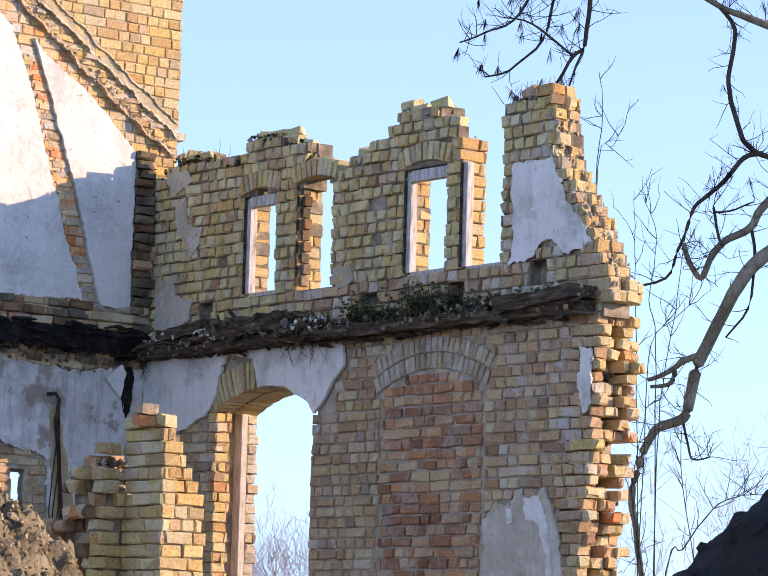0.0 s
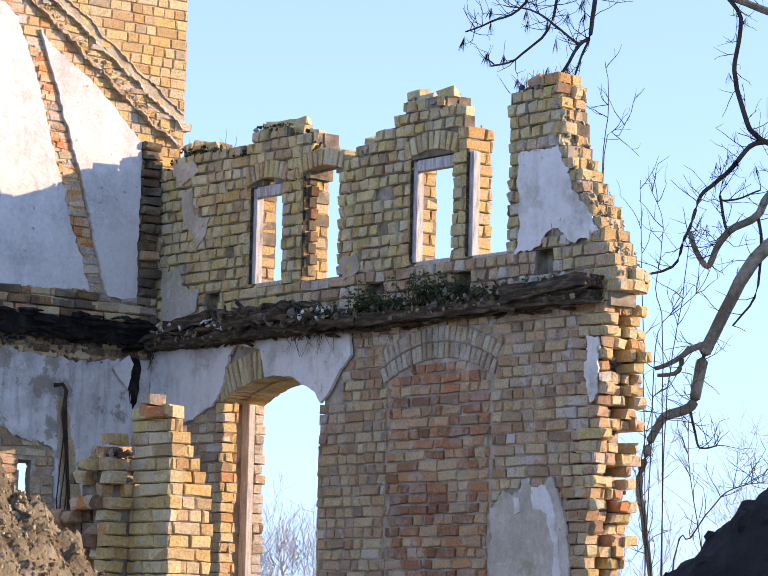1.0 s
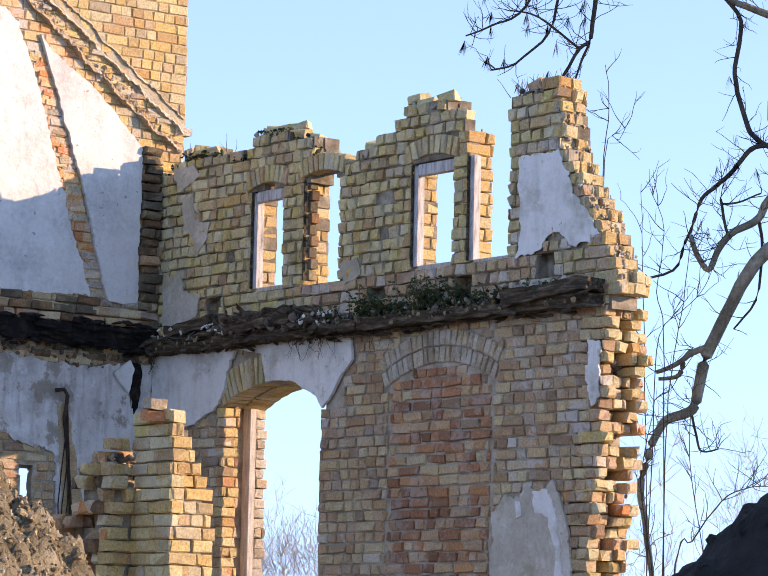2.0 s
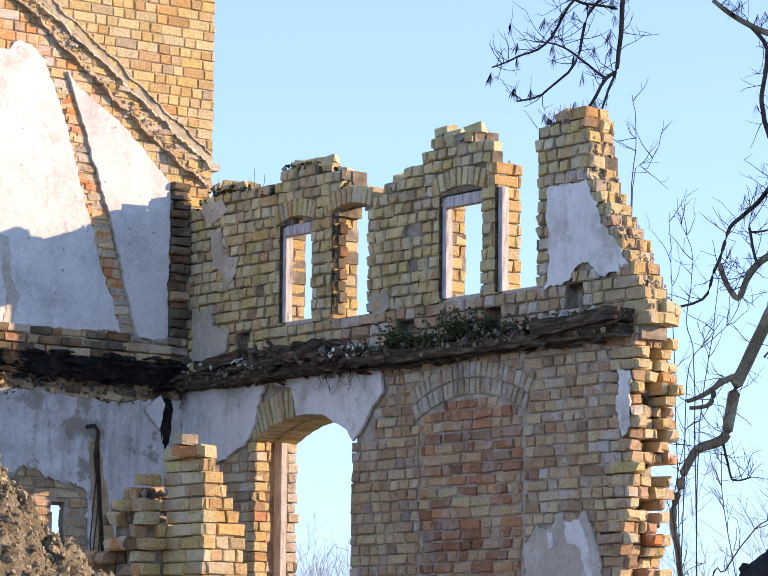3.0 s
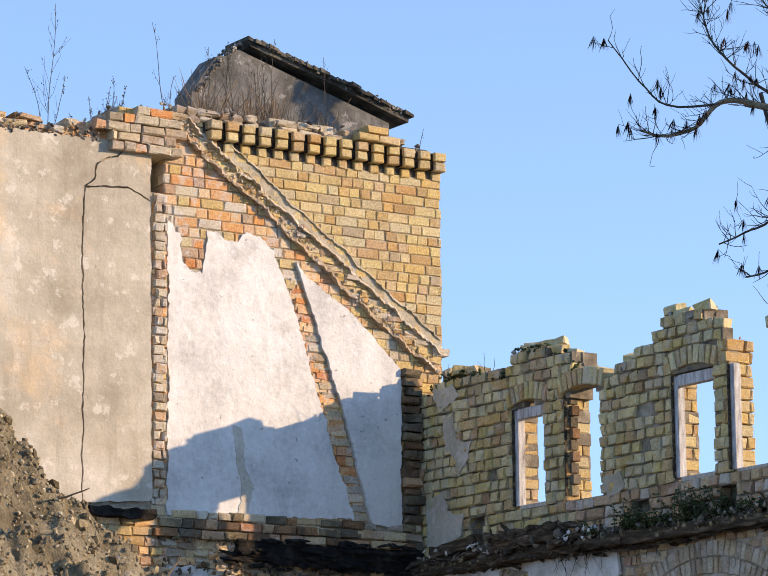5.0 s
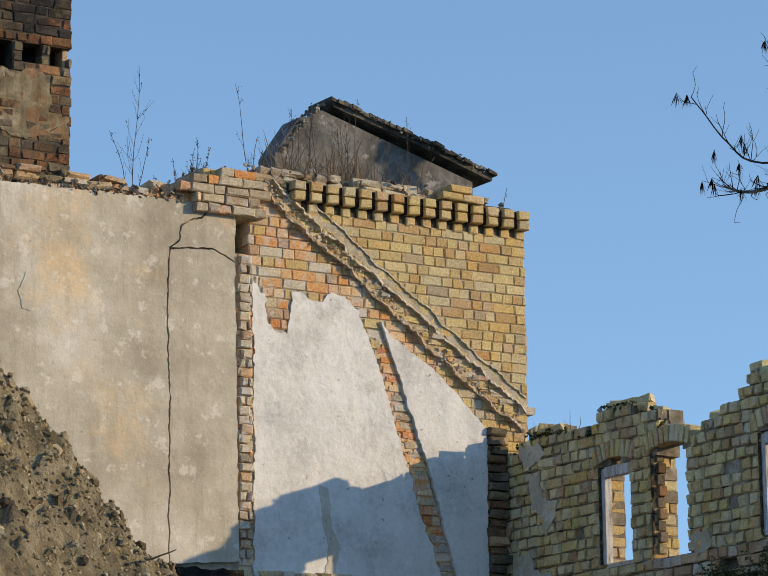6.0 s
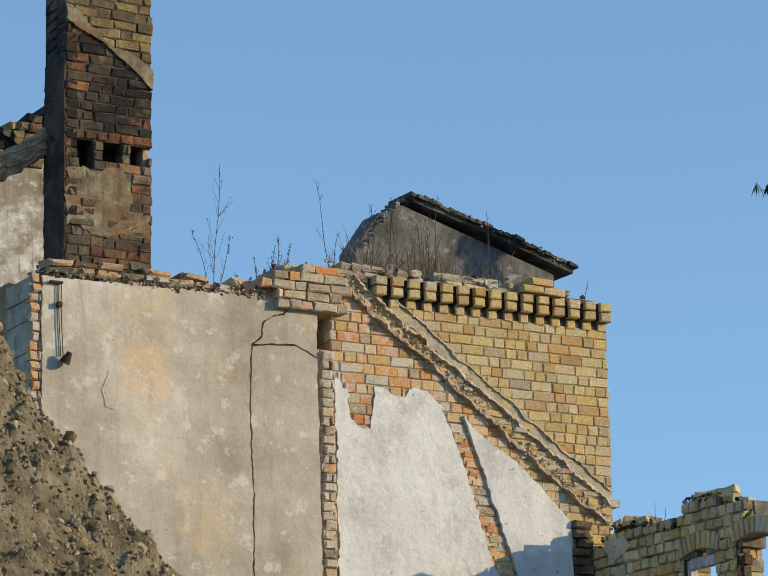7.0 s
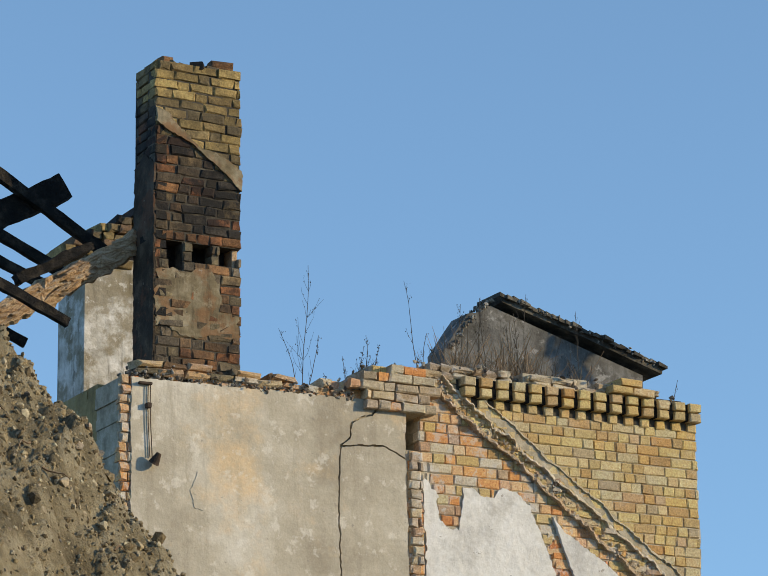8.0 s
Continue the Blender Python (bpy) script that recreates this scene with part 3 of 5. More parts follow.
# the broken end, with bricks standing out
END_BRICK = lambda u, z: rng.choice((ORANGE, OLD_YELLOW, OLD_YELLOW, MIXED, YELLOW, YELLOW, MIXED, OLD_YELLOW))
for back, drop in ((0.0, 0.0), (0.125, 0.02), (0.25, 0.0), (0.345, 0.03)):
    lay(low, Vector((0.0, -5.46, 0)), U_EAST, back, back + 0.12, 1.0, 4.25, lambda u, z: back <= u <= back + 0.115, END_BRICK, depth=0.26, wear=0.014, missing=0.13, length=0.118, headers=0.0, joint=0.010,
        out=lambda u, z: END(z) - 5.47 - drop + 0.09 * noise.noise((z * 3.1, back * 9, 5)) + rng.choice((-0.10, -0.03, 0.0, 0.02, 0.05)))
STEPPED = level([(4.2, 0.70), (4.45, 0.58), (4.7, 0.44), (4.96, 0.27), (5.14, 0.14), (5.3, 0.07), (5.6, 0.05), (5.75, 0.0)])
for back in (0.0, 0.125):
    lay(low, Vector((0.0, -5.02, 0)), U_EAST, back, back + 0.13, 4.2, 5.74, lambda u, z: back <= u <= back + 0.122, lambda u, z: YELLOW if rng.random() < 0.7 else OLD_YELLOW, depth=0.2, wear=0.010, missing=0.05, length=0.124, headers=0.0, pitch=0.09,
        out=lambda u, z: STEPPED(z) + rng.uniform(-0.035, 0.02))
heap("broken_mortar", wall_x, 220, lambda r: (lambda z: Vector((r.uniform(0.0, 0.24), -5.02 - STEPPED(z) + r.uniform(-0.01, 0.05), z)))(r.uniform(4.25, 5.7)), 0.045, PALE, 33)
heap("broken_mortar", wall_x, 260, lambda r: (lambda z: Vector((r.uniform(0.02, 0.40), -END(z) + r.uniform(0.08, 0.2), z)))(r.uniform(1.2, 4.2)), 0.055, RUBBLE, 34)
low.finish()

sheet("plaster", wall_x, ORIGIN, U_NORTH, DOOR_PLASTER, SHADE_WHITE, 0.022, 0.004, 0.022, 2, "remains of white plaster beside the arch")
sheet("plaster", wall_x, ORIGIN, U_NORTH, DOOR_PLASTER_B, SHADE_WHITE, 0.022, 0.004, 0.010, 3, "remains of white plaster over the arch")
sheet("plaster", wall_x, ORIGIN, U_NORTH, GABLE_PATCH, SHADE_WHITE, 0.005, 0.0, 0.03, 4, "thin whitewashed plaster patch")
sheet("plaster", wall_x, ORIGIN, U_NORTH, LOW_PATCH, ROUGH_PLASTER, 0.018, 0.0, 0.025, 5, "grey plaster patch low on the wall")
sheet("plaster", wall_x, Vector((-0.018, 0, 0)), U_NORTH, [(4.86, 2.80), (5.0, 2.84), (5.08, 2.70), (5.12, 2.55), (5.16, 2.3), (5.17, 2.0), (5.08, 2.05), (5.09, 2.4), (5.0, 2.62), (4.88, 2.66)], SHADE_WHITE, 0.006, 0.0, 0.025, 7, "flake of white limewash")
sheet("plaster", wall_x, Vector((-0.018, 0, 0)), U_NORTH, [(4.66, 2.74), (4.72, 2.74), (4.73, 2.64), (4.67, 2.62)], SHADE_WHITE, 0.006, 0.0, 0.012, 8, "flake of white limewash")
for k, o in enumerate(([(0.22, 5.60), (0.50, 5.62), (0.62, 5.52), (0.45, 5.45), (0.30, 5.47)], [(0.36, 5.36), (0.52, 5.38), (0.56, 5.15), (0.78, 5.12), (0.72, 4.98), (0.60, 4.86), (0.52, 5.02), (0.42, 5.1)], [(0.12, 4.72), (0.36, 4.74), (0.44, 4.60), (0.66, 4.52), (0.62, 4.36), (0.30, 4.30), (0.12, 4.32)], [(2.52, 4.62), (2.75, 4.66), (2.80, 4.52), (2.6, 4.46)])):
    sheet("mortar_patch", wall_x, ORIGIN, U_NORTH, o, ROUGH_PLASTER, 0.008, 0.004, 0.03, 70 + k, "remains of yellowish mortar over the brick")
sheet("plaster", wall_x, ORIGIN, U_NORTH, SIDE_PATCH, SHADE_WHITE, 0.010, 0.0, 0.03, 6, "small white plaster strip at the broken end")

# ---- the sunlit wall in the plane y = 0; u is x ----
wall_y = tagged(new("wall_north"), "tall plastered brick wall with the scar of a roof", "wall", kind="structure")
RIGHT, LEFT = 0.25, -5.06
TOPY = level([(-5.1, 7.42), (-3.3, 7.46), (-3.28, 7.52), (-3.0, 7.55), (-2.95, 7.66), (-2.7, 7.72), (-2.3, 7.76), (-1.0, 7.78), (-0.45, 7.74), (0.1, 7.70), (0.26, 7.60)])
SCAR = level([(-2.33, 7.62), (-1.09, 6.80), (0.25, 5.80)])
PLASTER_W = [(-2.40, 6.86), (-2.35, 6.80), (-2.30, 6.72), (-2.27, 6.52), (-2.18, 6.46), (-2.10, 6.44), (-2.06, 6.60), (-2.04, 6.80), (-1.97, 6.80), (-1.88, 6.73), (-1.78, 6.74), (-1.66, 6.82), (-1.54, 6.78), (-1.43, 6.70), (-1.35, 6.52), (-1.25, 6.30), (-1.10, 5.85), (-1.00, 5.50), (-0.645, 4.52), (-2.40, 4.47)]
PLASTER_E = [(-1.21, 6.62), (-1.13, 6.52), (-0.93, 6.38), (-0.71, 6.26), (-0.45, 6.04), (-0.19, 5.80), (-0.20, 4.48), (-0.49, 4.49), (-0.79, 5.50)]
PLASTER_LOW = [(-2.5, 4.02), (-2.2, 4.07), (-1.7, 4.0), (-1.1, 3.97), (-0.75, 3.94), (-0.02, 4.0), (-0.02, 1.0), (-0.90, 1.0), (-0.93, 3.22), (-1.2, 3.28), (-1.56, 3.38), (-1.72, 3.2), (-1.8, 1.0), (-2.5, 1.0)]
GREY_L = [(-4.98, 7.40), (-2.83, 7.43), (-2.83, 7.38), (-2.885, 7.31), (-2.975, 7.287), (-3.065, 7.227), (-3.097, 7.095), (-3.178, 7.03), (-3.198, 6.55), (-3.172, 5.85), (-3.178, 4.52), (-4.98, 4.5)]
GREY_TOP = [(-2.815, 7.43), (-2.575, 7.42), (-2.585, 6.985), (-2.66, 7.022), (-2.79, 7.072), (-2.97, 7.052), (-3.155, 7.034), (-3.085, 7.088), (-3.052, 7.215), (-2.968, 7.272), (-2.878, 7.295), (-2.82, 7.36)]
GREY_R = [(-3.16, 7.016), (-2.97, 7.036), (-2.79, 7.054), (-2.66, 7.004), (-2.583, 6.966), (-2.575, 6.6), (-2.55, 4.56), (-3.165, 4.52), (-3.158, 5.85), (-3.184, 6.55), (-3.165, 6.96)]
PLASTERED = [in_outline(o) for o in (PLASTER_W, PLASTER_E, PLASTER_LOW, GREY_L, GREY_TOP, GREY_R)]
CHASE = (-2.545, -2.41)


def standing(u, z):
    return LEFT <= u <= RIGHT and -0.2 <= z <= TOPY(u) + 0.02 * noise.noise((u * 9, z * 9, 8)) and not (-1.26 < u < -1.13 and 1.5 < z < 3.12) and not (-2.575 < u < -2.44 and 7.03 < z < 7.44)


def bare(u, z):
    return standing(u, z) and not any(c(u, z) for c in PLASTERED) and not (u > -2.09 and z > 7.46) and not (u < -2.55 and z < 7.42) and not (u < 0 and 4.02 < z < 4.16) and z > 3.9


def bare_colour(u, z):
    if z > SCAR(u) + 0.06 or u > -0.19:
        return YELLOW
    if z < 4.5:
        return MIXED
    if u > -0.6 or abs(z - SCAR(u)) < 0.09:
        return PALE if rng.random() < 0.5 else YELLOW
    if u < -1.2 and z < 7.25 and rng.random() < 0.32:
        return LIMED
    return ORANGE if rng.random() < 0.88 else YELLOW


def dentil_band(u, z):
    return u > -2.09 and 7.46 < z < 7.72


core("body", wall_y, ORIGIN, U_EAST, LEFT, RIGHT, -0.1, 7.8, lambda u, z: standing(u, z) and not dentil_band(u, z) and not (-1.26 < u < -0.78 and 1.5 < z < 3.12), MORTAR, 0.45, pitch=0.084)
core("body", wall_y, ORIGIN, U_EAST, -1.12, -0.78, 1.5, 3.12, lambda u, z: True, MORTAR, 0.07, pitch=0.084)
RECESS = (-2.62, 0.26, 6.9), (-2.40, 0.45, 7.5)
# dark mortar behind the dentils carries the shade of the gaps in its colour
core("body", wall_y, ORIGIN, U_EAST, LEFT, RIGHT, 7.4, 7.8, lambda u, z: standing(u, z) and dentil_band(u, z), SOOT_AND_SHADE, 0.45, pitch=0.084, front=-0.03)
up_bricks = Pile(wall_y, 300, near=(-0.6, 0, 6.9))
lay(up_bricks, ORIGIN, U_EAST, LEFT, RIGHT, 3.9, 7.8, bare, bare_colour, length=0.215, pitch=0.084, headers=0.55, joint=0.007, wear=0.005)
lay(up_bricks, ORIGIN, U_EAST, -1.8, -0.9, 2.2, 3.4, lambda u, z: standing(u, z) and not PLASTERED[2](u, z), MIXED, length=0.212, pitch=0.0765, wear=0.012)
# toothed bricks in the corner
lay(up_bricks, Vector((0, -0.02, 0)), U_EAST, -0.19, 0.0, 4.3, 5.8, lambda u, z: -0.19 <= u <= 0.0, lambda u, z: rng.choice((SMOKY_AND_SHADE, SMOKY_AND_SHADE, MIXED)), length=0.2, pitch=0.0765, wear=0.014, out=lambda u, z: 0.02 + rng.uniform(0, 0.06), depth=0.12)
# the dentil course under the eaves
PITCH = 0.157
for i in range(15):
    x = -2.0 + i * PITCH
    for k, (z, out, w) in enumerate(((7.505, 0.02, 0.085), (7.585, 0.085, 0.104), (7.668, 0.09, 0.106))):
        me = rng.choice(brick_pool(w, 0.072, 0.30, YELLOW, 0.005))
        up_bricks.add(me, frame_at(Vector((x, -out, z - 0.012 * i / 15)), U_EAST) @ pose(0, 0, 0, rng.uniform(-1, 1), rng.uniform(-1.5, 1.5), rng.uniform(-1.5, 1.5)))
for i in range(int((6.5 - 4.5) / 0.0765)):
    z = 4.54 + i * 0.0765
    a, b = float(np.interp(z, [4.5, 5.45, 6.52], [-0.645, -0.93, -1.27])), float(np.interp(z, [4.5, 5.45, 6.64], [-0.49, -0.795, -1.19]))
    if b - a > 0.05:
        me = rng.choice(brick_pool(round(min(0.15, b - a + 0.03), 2), 0.066, 0.06, ORANGE if rng.random() < 0.4 else PALE, 0.010))
        up_bricks.add(me, frame_at(Vector(((a + b) / 2, -0.008, z)), U_EAST) @ pose(0, 0, 0, 0, rng.uniform(-4, 4), 0))
# black blocks fill the gaps: the shade between the dentils put into colour
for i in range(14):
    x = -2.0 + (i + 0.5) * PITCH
    box("gap_mortar", wall_y, (x - 0.028, -0.05, 7.545), (x + 0.028, 0.02, 7.70 - 0.012 * i / 15), CHARRED_AND_SHADE)
up_bricks.finish()
sheet("plaster", wall_y, ORIGIN, U_EAST, PLASTER_W, WHITE, 0.010, 0.0, 0.026, 11, "sunlit white lime plaster with flaking edges")
sheet("plaster", wall_y, ORIGIN, U_EAST, PLASTER_E, WHITE, 0.034, 0.0, 0.014, 12, "sunlit white lime plaster beside the chase")
sheet("plaster", wall_y, ORIGIN, U_EAST, PLASTER_LOW, ROOM_WHITE, 0.02, 0.0, 0.035, 13, "dirty white plaster of the lower room")
sheet("worn_strip", wall_y, Vector((0, -0.010, 0)), U_EAST, [(-1.80, 5.22), (-1.72, 5.20), (-1.70, 5.0), (-1.68, 4.86), (-1.62, 4.74), (-1.66, 4.52), (-1.76, 4.50), (-1.72, 4.74), (-1.77, 4.95)], ROUGH_PLASTER, 0.005, 0.0, 0.016, 17, "worn grey strip in the white plaster")
for o, s in ((GREY_L, 14), (GREY_TOP, 15), (GREY_R, 16)):
    sheet("plaster", wall_y, ORIGIN, U_EAST, o, GREY, 0.03, 0.0, 0.011, s, "smooth grey plaster with orange stains and a long crack")

# ---- window frames in the shaded wall ----
for i, (c, h, s, t, rise) in enumerate(WINDOWS):
    win = tagged(new("window_%d" % (i + 1)), "empty wooden window frame, paint flaking off", "window", kind="structure")
    y = -(c - h)
    top = t - 0.01 if i < 3 else 5.30
    # an added dark strip stands for the shade on the brick reveal
    box("lining", win, (0.004, y - 0.010, s), (0.03, y + 0.002, t if i < 3 else 5.32), TIMBER_AND_SHADE)
    if i == 1:
        # these bricks are coloured dark to carry the reveal's shade
        for row in range(9):
            box("rebate_brick", win, (0.05, y - (0.05 if row % 2 else 0.028), s + row * 0.09 + 0.004), (0.125, y + 0.004, s + row * 0.09 + 0.082), SMOKY_AND_SHADE)
        continue
    box("stile", win, (0.032, y - 0.048, s), (0.10, y + 0.002, top), PAINTED)
    box("rebate", win, (0.102, y - 0.014, s), (0.125, y + 0.002, top), GREYWOOD)
    if i < 3:
        box("head_rail", win, (0.032, -(c + h) - 0.004, t - 0.085), (0.10, y - 0.048, t + 0.0), PAINTED)
    box("sill_rail", win, (0.04, -(c + h) - 0.004, s - 0.03), (0.13, y - 0.048, s + 0.006), GREYWOOD)

# the frame of the tall opening
win = tagged(new("window_5"), "weathered wooden post left in the tall opening", "window", kind="structure")
dy = -(DOOR[0] - DOOR[1])
box("stile", win, (0.25, dy - 0.01, 0.0), (0.312, dy + 0.09, 3.60), GREYWOOD)

# ---- the broken ledge of the old floor ----
def on_ledge(lo, hi, spread=0.10, z0=4.16, z1=4.24):
    def place(r):
        u = r.uniform(lo, hi)
        return Vector((-abs(r.gauss(0.02, spread * 0.6)) * 0.9 - 0.0, -u, r.uniform(z0, z1) - 0.02))
    return place


ledge = tagged(new("floor_ledge"), "rotten floor edge with timber, rubble and weeds along the wall", "ledge")
beam("timber", ledge, (-0.06, -0.05, 4.10), (-0.06, -2.9, 4.115), 0.15, 0.075, TIMBER_AND_SHADE, "dark rotten floor beam", 0.03, 3, 40)
beam("timber", ledge, (-0.05, -2.7, 4.12), (-0.05, -5.52, 4.11), 0.15, 0.085, TIMBER_AND_SHADE, "dark rotten floor beam", 0.02, 5, 40)
beam("plank", ledge, (-0.07, -4.62, 4.17), (-0.08, -5.55, 4.22), 0.20, 0.10, TIMBER_AND_SHADE, "rotten plank end", 0.035, 9, 16)
beam("plank", ledge, (-0.07, -0.32, 4.24), (-0.07, -0.95, 4.29), 0.10, 0.09, TIMBER_AND_SHADE, "rotten plank end", 0.02, 10, 12)
beam("plank", ledge, (-0.10, -1.2, 4.18), (-0.12, -1.75, 4.30), 0.10, 0.06, TIMBER_AND_SHADE, "splintered board", 0.03, 12, 12)
beam("plank", ledge, (-0.14, -1.45, 4.17), (-0.10, -2.0, 4.30), 0.08, 0.07, TIMBER_AND_SHADE, "splintered board", 0.03, 13, 12)
beam("plank", ledge, (-0.12, -1.3, 4.22), (-0.12, -2.1, 4.22), 0.14, 0.08, TIMBER_AND_SHADE, "splintered board", 0.04, 15, 12)


def splinters(name, owner, count, place, axis, length, thick, material, seed, spread=0.5, label=""):
    """Broken strips of wood, each a thin tapered stick, lying roughly along one way."""
    r = random.Random(seed)
    verts, faces = [], []
    for _ in range(count):
        p = place(r)
        d = (Vector(axis) + Vector((r.gauss(0, spread), r.gauss(0, spread), r.gauss(0, spread * 0.6)))).normalized() * length * r.uniform(0.3, 1.0)
        side = d.orthogonal().normalized()
        up = d.cross(side).normalized()
        w, h = thick * r.uniform(0.5, 1.3), thick * r.uniform(0.2, 0.6)
        k = len(verts)
        for t, f in ((-0.5, 0.6), (0.1, 1.0), (0.5, 0.25)):
            verts += [p + d * t + side * w * a * f + up * h * b * f for a, b in ((-1, -1), (1, -1), (1, 1), (-1, 1))]
        for q in (0, 4):
            faces += [(k + q + i, k + q + (i + 1) % 4, k + q + 4 + (i + 1) % 4, k + q + 4 + i) for i in range(4)]
        faces += [(k + 3, k + 2, k + 1, k), (k + 8, k + 9, k + 10, k + 11)]
    return part_mesh(name, mesh_of(name, verts, faces, material), owner, label, "stuff")


splinters("splintered_wood", ledge, 150, on_ledge(0.1, 2.4, 0.14, 4.08, 4.22), (0, 1, 0), 0.36, 0.022, TIMBER_AND_SHADE, 91, 0.35, "splintered rotten floor boards")
splinters("splintered_wood", ledge, 60, on_ledge(0.9, 2.2, 0.16, 4.16, 4.34), (0, 1, 0.5), 0.34, 0.028, TIMBER_AND_SHADE, 92, 0.45, "splintered rotten floor boards")
splinters("splintered_wood", ledge, 130, on_ledge(2.4, 5.5, 0.10, 4.06, 4.20), (0, 1, 0), 0.34, 0.018, TIMBER_AND_SHADE, 93, 0.2, "splintered rotten floor boards")
heap("plaster_debris", ledge, 130, on_ledge(0.15, 2.6, 0.16, 4.18, 4.28), 0.05, SHADE_WHITE, 94)
heap("plaster_debris", ledge, 70, on_ledge(4.4, 5.4, 0.10, 4.22, 4.32), 0.06, ROUGH_PLASTER, 95)
heap("rubble", ledge, 420, on_ledge(0.1, 5.5), 0.055, RUBBLE, 21)
heap("rubble", ledge, 160, on_ledge(0.9, 2.4, 0.14, 4.16, 4.26), 0.075, RUBBLE, 22)
heap("dirt", ledge, 500, on_ledge(0.2, 5.5, 0.13, 4.12, 4.19), 0.05, CLOD, 23)
heap("moss", ledge, 260, on_ledge(2.2, 5.0, 0.09, 4.17, 4.23), 0.035, MOSS, 24)


def tuft(name, owner, base, count, height, spread, material, seed, leaf=0.0, lean=(0, 0)):
    """Thin stalks or leaves springing from one place."""
    r = random.Random(seed)
    verts, faces = [], []
    for _ in range(count):
        p = Vector(base) + Vector((r.gauss(0, spread), r.gauss(0, spread), 0))
        d = Vector((r.gauss(0, 0.35) + lean[0], r.gauss(0, 0.35) + lean[1], 1)).normalized()
        h = height * r.uniform(0.4, 1.0)
        path = [p.copy()]
        for k in range(4):
            d = (d + Vector((r.gauss(0, 0.16), r.gauss(0, 0.16), -0.05))).normalized()
            p = p + d * h / 4
            path.append(p.copy())
        tube_into(verts, faces, path, 0.0035, 0.0015, 3)
        if leaf:
            for q in path[1:]:
                for _k in range(2):
                    a = Vector((r.uniform(-1, 1), r.uniform(-1, 1), r.uniform(-0.6, 0.8))).normalized()
                    b = a.orthogonal().normalized() * leaf * 0.4
                    e = q + a * leaf * r.uniform(0.6, 1.3)
                    k0 = len(verts)
                    verts += [q, (q + e) / 2 + b, e, (q + e) / 2 - b]
                    faces.append((k0, k0 + 1, k0 + 2, k0 + 3))
    ob = part_mesh(name, mesh_of(name, verts, faces, material), owner)
    return ob


for k, (u, n, h) in enumerate(((2.55, 10, 0.12), (2.95, 26, 0.22), (3.15, 14, 0.16), (3.35, 12, 0.14), (3.62, 30, 0.26), (3.78, 28, 0.25), (3.98, 24, 0.22), (4.25, 10, 0.12), (4.45, 12, 0.13), (5.02, 10, 0.12), (1.95, 8, 0.10))):
    w = tuft("wall_weed", None, (-0.07, -u, 4.19), n, h, 0.045, MOSS, 60 + k, 0.035)
    tagged(w, "green weed tuft growing on the rotten ledge", "plant", "weeds on the ledge")
# hanging roots over the plaster
r = random.Random(5)
roots = tagged(new("hanging_roots"), "thin dry roots hanging from the ledge over plaster", "roots")
for k in range(26):
    verts, faces = [], []
    u0 = r.choice((2.05, 2.2, 2.35, 2.5, 0.1, 0.06, 3.05, 3.2))
    p = Vector((-0.06, -u0 - r.uniform(-0.1, 0.1), 4.08))
    path = [p.copy()]
    d = Vector((0, r.uniform(-0.6, 0.6), -1))
    for s in range(6):
        d += Vector((0, r.uniform(-0.6, 0.6), r.uniform(-0.2, 0.3)))
        p = p + d.normalized() * r.uniform(0.02, 0.045)
        path.append(p.copy())
    tube_into(verts, faces, path, 0.003, 0.0012, 3)
    part_mesh("root", mesh_of("root", verts, faces, TWIG), roots)

# loose bricks on the broken tops
r = random.Random(44)
for u, n in ((0.15, 1), (0.45, 2), (0.75, 2), (1.45, 2), (1.65, 2), (1.95, 2), (2.2, 1), (2.7, 1), (3.05, 1), (3.4, 2), (3.6, 1), (3.85, 2), (4.65, 2), (4.8, 2), (4.95, 1)):
    for k in range(n):
        uu = u + r.uniform(-0.12, 0.12)
        me = r.choice(brick_pool(r.choice((0.10, 0.14, 0.2)), 0.066, 0.11, OLD_YELLOW, 0.012))
        ob = new("loose_brick", me)
        ob.matrix_world = frame_at(Vector((r.uniform(0.0, 0.10), -uu, TOP(uu) - 0.05 + r.uniform(-0.02, 0.02))), U_NORTH) @ pose(0, 0, 0, r.uniform(-10, 10), r.uniform(-14, 14), r.uniform(-35, 35))
        tagged(ob, "loose mossy yellow brick on the broken wall top", "brick", "loose bricks on the walls")
heap("mortar_crumbs", wall_x, 260, lambda r: (lambda u: Vector((r.uniform(0.0, 0.22), -u, TOP(u) - 0.10 + r.uniform(-0.02, 0.03))))(r.choice((r.uniform(0.05, 3.98), r.uniform(4.52, 5.05)))), 0.05, RUBBLE, 31)
heap("moss", wall_x, 240, lambda r: (lambda u: Vector((r.uniform(-0.01, 0.1), -u, TOP(u) - 0.07 + r.uniform(-0.04, 0.03))))(r.uniform(0.1, 2.2)), 0.04, MOSS, 32)
for k, (u, h) in enumerate(((0.45, 0.16), (0.95, 0.2), (4.55, 0.18), (4.72, 0.14), (4.9, 0.14))):
    w = tuft("dry_grass", None, (0.08, -u, TOP(u) - 0.06), 14 if u > 4 else 3, h, 0.05, WEED, 80 + k)
    tagged(w, "dry grass on top of the broken wall", "grass", "dry grass on the walls")
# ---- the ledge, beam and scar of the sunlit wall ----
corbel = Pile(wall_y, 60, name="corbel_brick")
